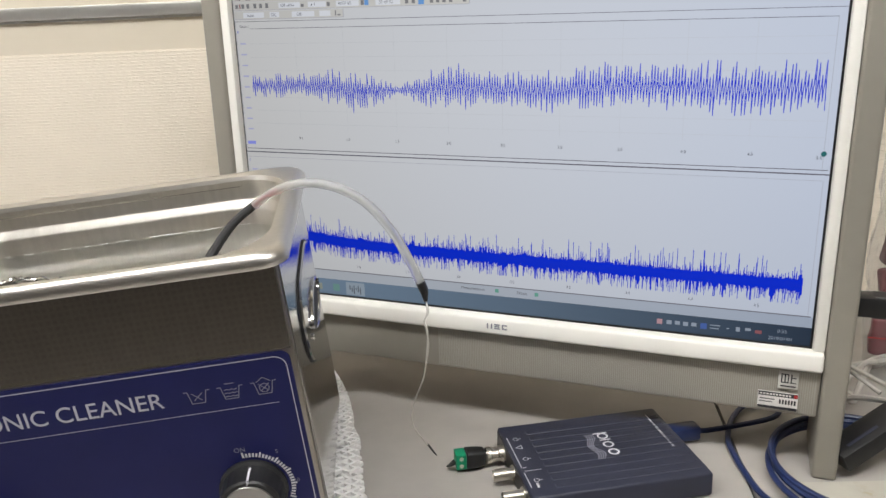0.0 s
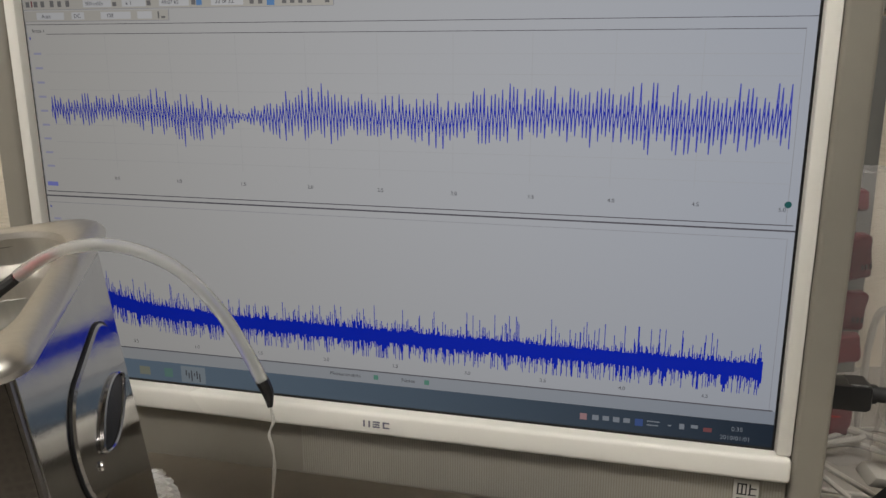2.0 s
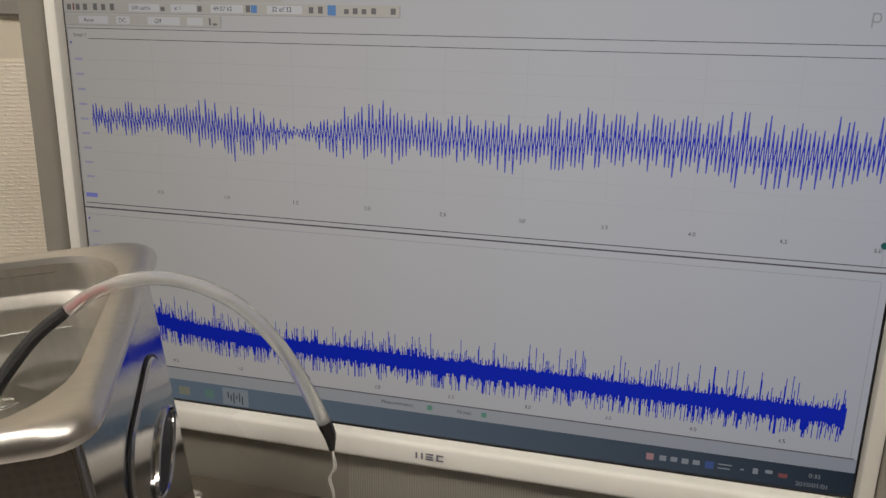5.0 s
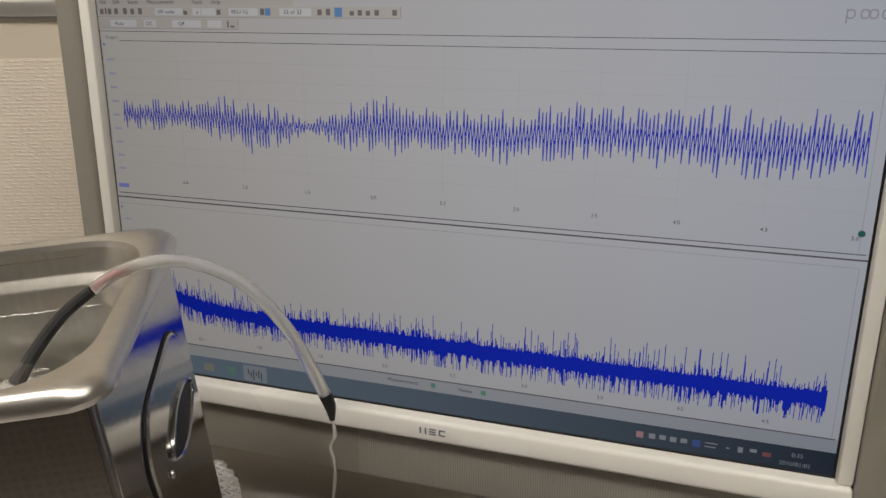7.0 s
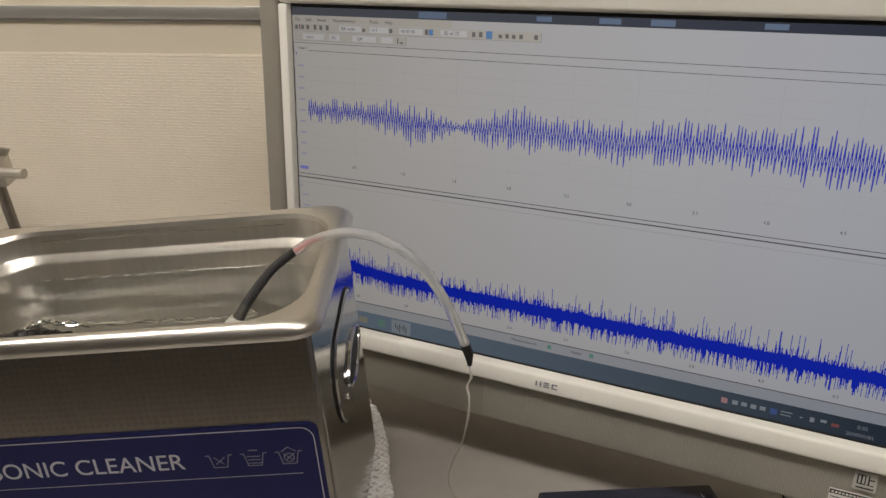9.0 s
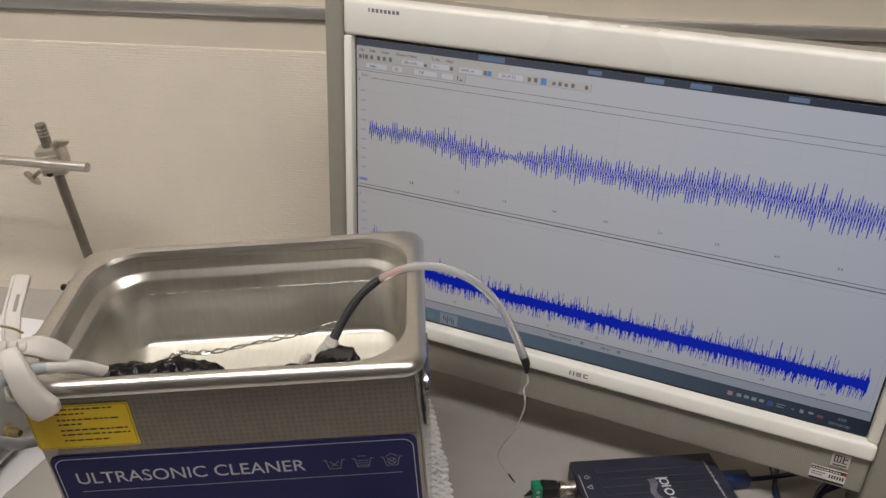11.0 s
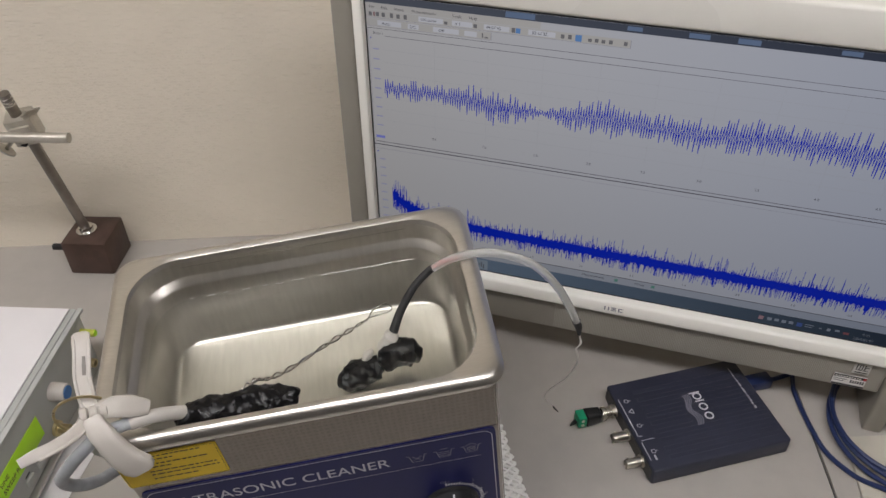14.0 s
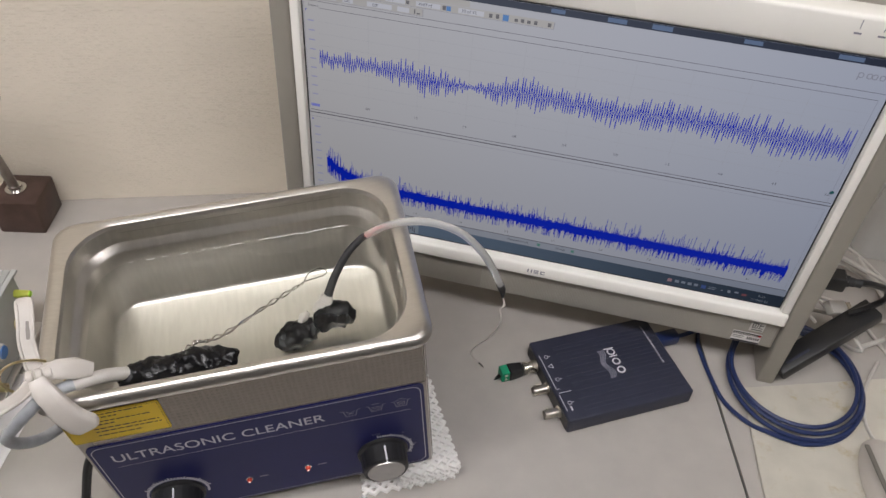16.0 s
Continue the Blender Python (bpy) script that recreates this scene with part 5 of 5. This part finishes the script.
part("jaw_inner", blade(P((-0.3241, -0.3536, 0.2440), (-0.3154, -0.3465, 0.2435), (-0.3084, -0.3402, 0.2390), (-0.3010, -0.3333, 0.2320)), [0.011, 0.0150, 0.0160, 0.011], 0.0075, (-0.28, 0.72, 0.65)), CLAMP, cp, "inner jaw")
for k in (-1, 0, 1):
    c = Vector((-0.3250, -0.3560, 0.2450)) + Vector(wd).normalized() * 0.0062 * k
    part("hinge_knuckle", lathe([(0.0001, -0.0027), (0.0042, -0.0027), (0.0050, -0.0020), (0.0050, 0.0020), (0.0042, 0.0027), (0.0001, 0.0027)], 16, None, inv @ Matrix.Translation(c) @ Vector(wd).normalized().to_track_quat("Z", "Y").to_matrix().to_4x4()), CLAMP, cp)
ringp = [Vector((-0.3280, -0.3580, 0.2440)) + Vector((0.55, 0.50, 0.10)) * 0.024 * math.cos(a) + Vector((-0.30, -0.25, 0.92)) * 0.021 * math.sin(a) for a in np.linspace(0.5, 5.9, 20)]
part("spring", tube([inv @ q for q in ringp], 0.0010, 8, k=3), BRASS, cp, "brassy steel spring ring")

# ---- magnetic stand by the wall ----
sd = thing("stand", "magnetic stand with a brown iron block and clamped rods", "stand", pose(-0.667, 0.0195, 0.0, 0, 0, 13))
inv = sd.matrix_world.inverted()
part("base_block", rbox((-0.029, -0.030, 0.0), (0.029, 0.030, 0.050), 0.003, 2), IRON, sd, "brown painted iron block")
part("switch", lathe([(0.0001, 0), (0.0045, 0), (0.0045, 0.022), (0.0001, 0.022)], 12, None, Matrix.Translation((-0.029, -0.012, 0.030)) @ Matrix.Rotation(radians(-90), 4, "Y")), BLACK, sd)
foot0 = Vector((-0.671, 0.0165, 0.050))
top0 = Vector((-0.662, -0.030, 0.272))
part("nut", lathe([(0.0001, 0), (0.013, 0), (0.013, 0.003), (0.009, 0.0035), (0.009, 0.008), (0.0001, 0.008)], 18, None, inv @ Matrix.Translation(foot0)), CHROME, sd, "chrome washer and nut")
part("upright_rod", tube([inv @ foot0, inv @ foot0.lerp(top0, 0.5), inv @ top0], 0.0062, 16, k=2), ROD, sd, "dull steel upright rod")
r0, r1 = Vector((-0.589, -0.037, 0.233)), Vector((-0.86, -0.105, 0.2335))
part("cross_rod", tube([inv @ r0, inv @ r0.lerp(r1, 0.5), inv @ r1], 0.0056, 14, k=2), PALE_ROD, sd, "pale zinc-plated cross rod")
hb = foot0.lerp(top0, 0.80)
BM = inv @ Matrix.Translation(hb) @ pose(0, 0, 0, 8, -6, 30)
bm = rbox((-0.0135, -0.0135, -0.019), (0.0165, 0.0125, 0.016), 0.003, 2, BM)
cb = part("clamp_boss", bm, PALE_ROD, sd, "cast boss head with two screws")
part("boss_jaw", rbox((-0.010, -0.0190, -0.012), (0.0125, -0.0138, 0.010), 0.002, 2, BM), PALE_ROD, cb, "jaw that holds the cross rod")
# the hole's dark inside is a thin black disc on the face
m = BM @ Matrix.Translation((-0.004, -0.0139, -0.0145)) @ Matrix.Rotation(radians(90), 4, "X")
part("bore", lathe([(0.0001, 0.0), (0.0040, 0.0), (0.0036, 0.0004), (0.0001, 0.0004)], 16, None, m), BLACK, cb, "black disc standing for the shaded screw hole")
mm = inv @ Matrix.Translation(hb + Vector((0.012, -0.006, 0.012))) @ Matrix.Rotation(radians(48), 4, "Y") @ Matrix.Rotation(radians(70), 4, "Z")
part("thumbscrew", box(lathe([(0.0001, 0), (0.0026, 0), (0.0026, 0.014), (0.0001, 0.014)], 10, None, mm), (-0.009, -0.0013, 0.010), (0.009, 0.0013, 0.024), 0.001, 2, mm), PALE_ROD, cb, "bent wing screw")
mm = inv @ Matrix.Translation(hb + Vector((-0.010, -0.012, -0.014))) @ Matrix.Rotation(radians(-142), 4, "Y") @ Matrix.Rotation(radians(30), 4, "X")
part("thumbscrew", lathe([(0.0001, 0), (0.0024, 0), (0.0024, 0.012), (0.0110, 0.0122), (0.0114, 0.0132), (0.0110, 0.0142), (0.0001, 0.0142)], 24, None, mm), PALE_ROD, cb, "flat round thumbscrew")
for k in range(3):
    q = top0.lerp(foot0, 0.02 + 0.02 * k)
    part("groove_ring", lathe([(0.0060, -0.0006), (0.0066, -0.0003), (0.0066, 0.0003), (0.0060, 0.0006)], 18, None, inv @ Matrix.Translation(q) @ (top0 - foot0).to_track_quat("Z", "Y").to_matrix().to_4x4()), CHROME, sd, "worn bright ring near the rod's end")

# ---- signal generator on the other side of the cleaner ----
GN = pose(-0.545, -0.150, 0.0011, 0, 0, 13.0)
gn = thing("signal_generator", "grey signal generator with knobs and a lime label", "signal generator", GN)
part("case", rbox((-0.30, -0.33, 0.010), (0.0, 0.0, 0.097), 0.003), CASE, gn, "grey metal case")
for x in (-0.27, -0.03):
    for y in (-0.30, -0.03):
        part("foot", lathe([(0.0001, 0.0), (0.009, 0.0), (0.010, 0.0105), (0.0001, 0.0105)], 14, None, Matrix.Translation((x, y, 0))), BLACK_SOFT, gn)
fp = part("front_panel", rbox((0.0003, -0.325, 0.014), (0.0025, -0.005, 0.093), 0.001), CASE, gn, "grey front panel")
part("trim_strip", rbox((0.0003, -0.33, 0.0100), (0.009, 0.0, 0.0136), 0.001), RAIL, gn, "aluminium strip along the lower edge")
part("trim_strip", rbox((0.0003, -0.33, 0.0934), (0.006, 0.0, 0.0970), 0.001), CASE, gn)


def panel_knob(y, z, r, body_m, cap_m, label):
    m = Matrix.Translation((0.0026, y, z)) @ Matrix.Rotation(radians(90), 4, "Y")
    k = part("knob", lathe([(0.0001, 0), (r, 0), (r * 0.9, 0.014), (r * 0.86, 0.0155), (0.0001, 0.0155)], 24, None, m), body_m, gn, label)
    part("cap", lathe([(0.0001, 0.0156), (r * 0.72, 0.0156), (r * 0.7, 0.0164), (0.0001, 0.0164)], 20, None, m), cap_m, k)


panel_knob(-0.088, 0.066, 0.010, CLAMP, BLUE_CAP, "white knob with a blue cap")
panel_knob(-0.014, 0.074, 0.0045, mat("yellow_green_knob", (0.50, 0.55, 0.08), 0.4), LIME, "small yellow-green knob")
for y, z in ((-0.030, 0.045), (-0.105, 0.030)):
    m = Matrix.Translation((0.0026, y, z)) @ Matrix.Rotation(radians(90), 4, "Y")
    part("socket", lathe([(0.0001, 0), (0.0085, 0), (0.0080, 0.003), (0.0050, 0.0035), (0.0048, 0.014), (0.0036, 0.014), (0.0034, 0.004), (0.0001, 0.004)], 20, None, m), BRASS, gn, "brass bayonet socket")
m = Matrix.Translation((0.0026, -0.165, 0.055)) @ Matrix.Rotation(radians(90), 4, "Z") @ Matrix.Rotation(radians(0), 4, "X")
lab = part("label_tape", rbox((0.0027, -0.215, 0.044), (0.0034, -0.122, 0.070), 0.0002), LIME, gn, "lime green label tape")
for w, z in (("SINE", 0.0590), ("SWEEP RUN", 0.0500)):
    me = text_mesh(w, 0.0050)
    me.transform(Matrix.Translation((0.0036, -0.196, z)) @ Matrix.Rotation(radians(90), 4, "Z") @ Matrix.Rotation(radians(90), 4, "X"))
    me.materials.append(INK_DARK)
    o = new("lettering", me)
    o.parent = lab
for y, z in ((-0.215, 0.030), (-0.235, 0.030), (-0.255, 0.030), (-0.150, 0.028), (-0.170, 0.028)):
    part("button", rbox((0.0027, y, z - 0.004), (0.0060, y + 0.012, z + 0.004), 0.001), CASE, gn)
    part("print", rbox((0.0027, y + 0.002, z + 0.006), (0.0029, y + 0.010, z + 0.0074)), INK_DARK, fp, smooth=False)
sh = part("paper_sheet", rbox((-0.298, -0.318, 0.0975), (-0.006, -0.004, 0.0995), 0.0004), PAPER, None, m=GN)
tagged(sh, "white paper sheets lying on the signal generator", "paper")
slip = part("paper_sheet", rbox((-0.07, -0.085, 0.0003), (0.06, 0.085, 0.0010)), PAPER, None, m=pose(-0.539, -0.299, 0, 0, 0, 8.4))
tagged(slip, "white paper sheet half under the signal generator", "paper")

# ---- clutter behind the monitor ----
dv = thing("card_drive", "black slim drive with a blue lamp leaning on cables", "drive", look((0.330, 0.036, 0.045), (0.330 - 0.094, 0.036 - 0.066, 0.045 - 0.055)))
part("case", rbox((-0.013, -0.008, -0.066), (0.013, 0.008, 0.062), 0.0015), BLACK, dv, "black plastic case")
m = Matrix.Translation((0.004, 0.0082, 0.050)) @ Matrix.Rotation(radians(-90), 4, "X")
part("lamp", lathe([(0.0001, 0), (0.0014, 0), (0.0010, 0.0006), (0.0001, 0.0006)], 10, None, m), glow("blue_lamp", (0.10, 0.20, 1.0), 3.0), dv, "small blue lamp")
part("print", rbox((-0.006, 0.0081, -0.055), (-0.003, 0.0083, -0.025)), SCOPE, dv, smooth=False)

pl_ = thing("power_plug", "black plug and cable at the monitor side", "plug", pose(0.30, 0.024, 0.143))
bm = rbox((-0.0155, -0.010, -0.0085), (0.012, 0.010, 0.0085), 0.0028, 2)
plug_body = part("plug_body", bm, BLACK, pl_, "black moulded plug body")
for z in (-0.0088, 0.0072):
    part("grip_ridge", rbox((-0.002, -0.0085, z), (0.010, 0.0085, z + 0.0016), 0.0006, 1), BLACK, plug_body)
part("strain_relief", lathe([(0.0001, 0.0), (0.0062, 0.0), (0.0060, 0.004), (0.0048, 0.0042), (0.0050, 0.009), (0.0044, 0.0095), (0.0046, 0.016), (0.0036, 0.0165), (0.0001, 0.0165)], 16, None, Matrix.Translation((0.012, 0.001, 0.0)) @ Matrix.Rotation(radians(92), 4, "Y")), BLACK_SOFT, plug_body, "ribbed strain relief")
part("cable", tube([(0.026, 0.002, -0.0006), (0.036, 0.006, -0.003), (0.050, 0.014, -0.010), (0.066, 0.024, -0.022), (0.074, 0.032, -0.042), (0.064, 0.036, -0.062), (0.048, 0.034, -0.074)], 0.0036, 10), BLACK, pl_, "black cable")

us = thing("usb_plug", "white USB plug on a thin white cable", "plug", pose(0.336, 0.066, 0.066, 25, 20, 35))
part("plug_body", rbox((-0.014, -0.008, -0.005), (0.016, 0.008, 0.005), 0.002, 2), CABLE_WHITE, us, "white moulded plug")
part("metal_shell", rbox((0.0162, -0.006, -0.0023), (0.028, 0.006, 0.0023), 0.0004), NICKEL, us, "metal plug shell")
wc = thing("white_cable", "tangle of thin white cables behind the monitor", "cable", pose(0.36, 0.12, 0))
rng = random.Random(31)
for k in range(3):
    pts = []
    a0 = rng.uniform(0, 6)
    for j in range(9):
        a = a0 + j * rng.uniform(0.5, 0.9)
        pts.append((0.01 + (0.05 + 0.03 * rng.random()) * math.cos(a), 0.02 + (0.07 + 0.03 * rng.random()) * math.sin(a), 0.004 + 0.022 * rng.random() + 0.004 * k))
    part("strand", tube(pts, rng.choice((0.0016, 0.0022, 0.0028)), 7), CABLE_WHITE, wc)
part("strand", tube([(-0.045, -0.075, 0.058), (-0.07, -0.05, 0.066), (-0.075, -0.01, 0.040), (-0.05, 0.03, 0.006), (0.02, 0.02, 0.003), (0.06, -0.05, 0.003)], 0.0020, 8), CABLE_WHITE, wc)

# plastic bag with red packets
bg = thing("plastic_bag", "crumpled clear plastic bag with red printed packets", "plastic bag", pose(0.352, 0.225, 0.0))
rings = []
for i in range(44):
    u = i / 43
    z = 0.002 + 0.252 * u
    wx = 0.034 * (0.72 + 0.28 * math.sin(min(1.0, u * 1.5) * math.pi / 2)) * (1 - 0.18 * max(0.0, u - 0.8) / 0.2)
    wy = 0.026 * (1 - 0.70 * u ** 1.4)
    ring = []
    for j in range(60):
        a = 2 * math.pi * j / 60
        d = Vector((math.cos(a) * 2.0, math.sin(a) * 2.0, u * 5))
        crease = (1 - abs(noise.noise(d * 1.9 + Vector((4.0, 0.0, 1.0))))) ** 5
        w = 1 + 0.16 * noise.noise(d) + 0.10 * crease - 0.05
        ring.append((wx * w * math.cos(a) + 0.006 * u, wy * w * math.sin(a), z + 0.010 * u * noise.noise(Vector((math.cos(a) * 1.6, math.sin(a) * 1.6, 2.0)))))
    rings.append(ring)
part("film", loft(rings, True, True), FILM, bg, "clear crumpled film")
PACK = mat("dark_red_packet", (0.11, 0.014, 0.024), 0.4, 0, 0.45, 70, 0.6, 120)
PACK_PALE = mat("pale_red_packet", (0.18, 0.030, 0.042), 0.4, 0, 0.35, 60, 0.6, 120)
for k, (x, z, h, w, m_) in enumerate(((-0.010, 0.020, 0.040, 0.014, PACK_PALE), (-0.006, 0.088, 0.026, 0.013, PACK_PALE), (-0.008, 0.118, 0.034, 0.013, PACK), (-0.005, 0.163, 0.038, 0.014, PACK), (-0.010, 0.222, 0.018, 0.009, PACK_PALE))):
    mm = pose(x, 0, z, 0, (-1) ** k * 5, 9 * k)
    bm = rbox((-w, -0.007, 0), (w, 0.007, h), 0.0045, 3)
    bmesh.ops.subdivide_edges(bm, edges=bm.edges[:], cuts=2, use_grid_fill=True)
    for v in bm.verts:
        v.co += Vector((0.0018 * noise.noise(v.co * 90 + Vector((k, 0, 0))), 0.0022 * noise.noise(v.co * 80 + Vector((0, k, 3))), 0.0018 * noise.noise(v.co * 85 + Vector((2, 0, k)))))
    bmesh.ops.transform(bm, matrix=mm, verts=bm.verts[:])
    part("packet", bm, m_, bg, "creased red packet")
    if k in (2, 3):
        for q in range(3):
            part("packet_print", rbox((-w * 0.1 + q * 0.0040, -0.0100, h * 0.25), (-w * 0.1 + q * 0.0040 + 0.0022, -0.0095, h * 0.25 + 0.005), 0, 1, mm), INK_DARK, bg, smooth=False)
for x0, x1, z in ((-0.026, -0.004, 0.072), (-0.020, -0.014, 0.080), (-0.012, -0.002, 0.078), (-0.027, -0.010, 0.046)):
    part("red_print", rbox((x0, -0.0252, z), (x1, -0.0248, z + 0.0013)), INK_RED, bg, smooth=False)
# hazy plastic container with a wire frame beside it
bx = thing("plastic_container", "hazy translucent plastic container behind the bag", "container", pose(0.455, 0.285, 0.0))
part("shell", loft([ring_at(0.002, -0.05, 0.05, -0.04, 0.04, 0.02), ring_at(0.02, -0.053, 0.053, -0.043, 0.043, 0.022), ring_at(0.25, -0.060, 0.060, -0.05, 0.05, 0.026), ring_at(0.256, -0.066, 0.066, -0.056, 0.056, 0.03), ring_at(0.256, -0.058, 0.058, -0.048, 0.048, 0.025)], True), HAZY, bx, "hazy plastic shell")
part("wire_frame", tube([(-0.09, -0.05, 0.003), (-0.085, -0.05, 0.12), (-0.06, -0.05, 0.132), (0.04, -0.055, 0.132), (0.07, -0.055, 0.12), (0.07, -0.06, 0.003)], 0.003, 8), CABLE_WHITE, bx, "white coated wire frame")

# ---- mouse ----
ms = thing("computer_mouse", "white computer mouse with grey side strips", "mouse", pose(0.391, -0.122, 0.0030, 0, 0, 12))
rings = []
for i in range(12):
    u = i / 11
    k = math.sin(math.pi * (0.06 + 0.88 * (u ** 0.9))) ** 0.55
    rings.append([(0.030 * k * x, -0.056 + 0.112 * u, 0.002 + 0.032 * k * max(0.0, y) * (0.8 + 0.3 * math.sin(u * 3.1))) for x, y in [(math.cos(a), math.sin(a)) for a in np.linspace(0, math.pi, 14)] + [(-0.9, 0), (0.9, 0)]])
part("shell", loft(rings, True, True), CLAMP, ms, "white rounded shell")
for sx in (-1, 1):
    part("side_strip", tube([(sx * 0.021, -0.040, 0.0255), (sx * 0.0235, 0.0, 0.0275), (sx * 0.021, 0.040, 0.0235)], 0.0030, 8, flat=0.6), mat("mouse_grey_strip", (0.16, 0.15, 0.13), 0.4), ms, "grey strip")
part("cord", tube([(0.0, 0.054, 0.010), (0.002, 0.066, 0.003), (0.004, 0.09, 0.0022), (0.02, 0.13, 0.0022), (0.05, 0.17, 0.0022)], 0.0018, 8), CABLE_WHITE, ms, "thin white cord")
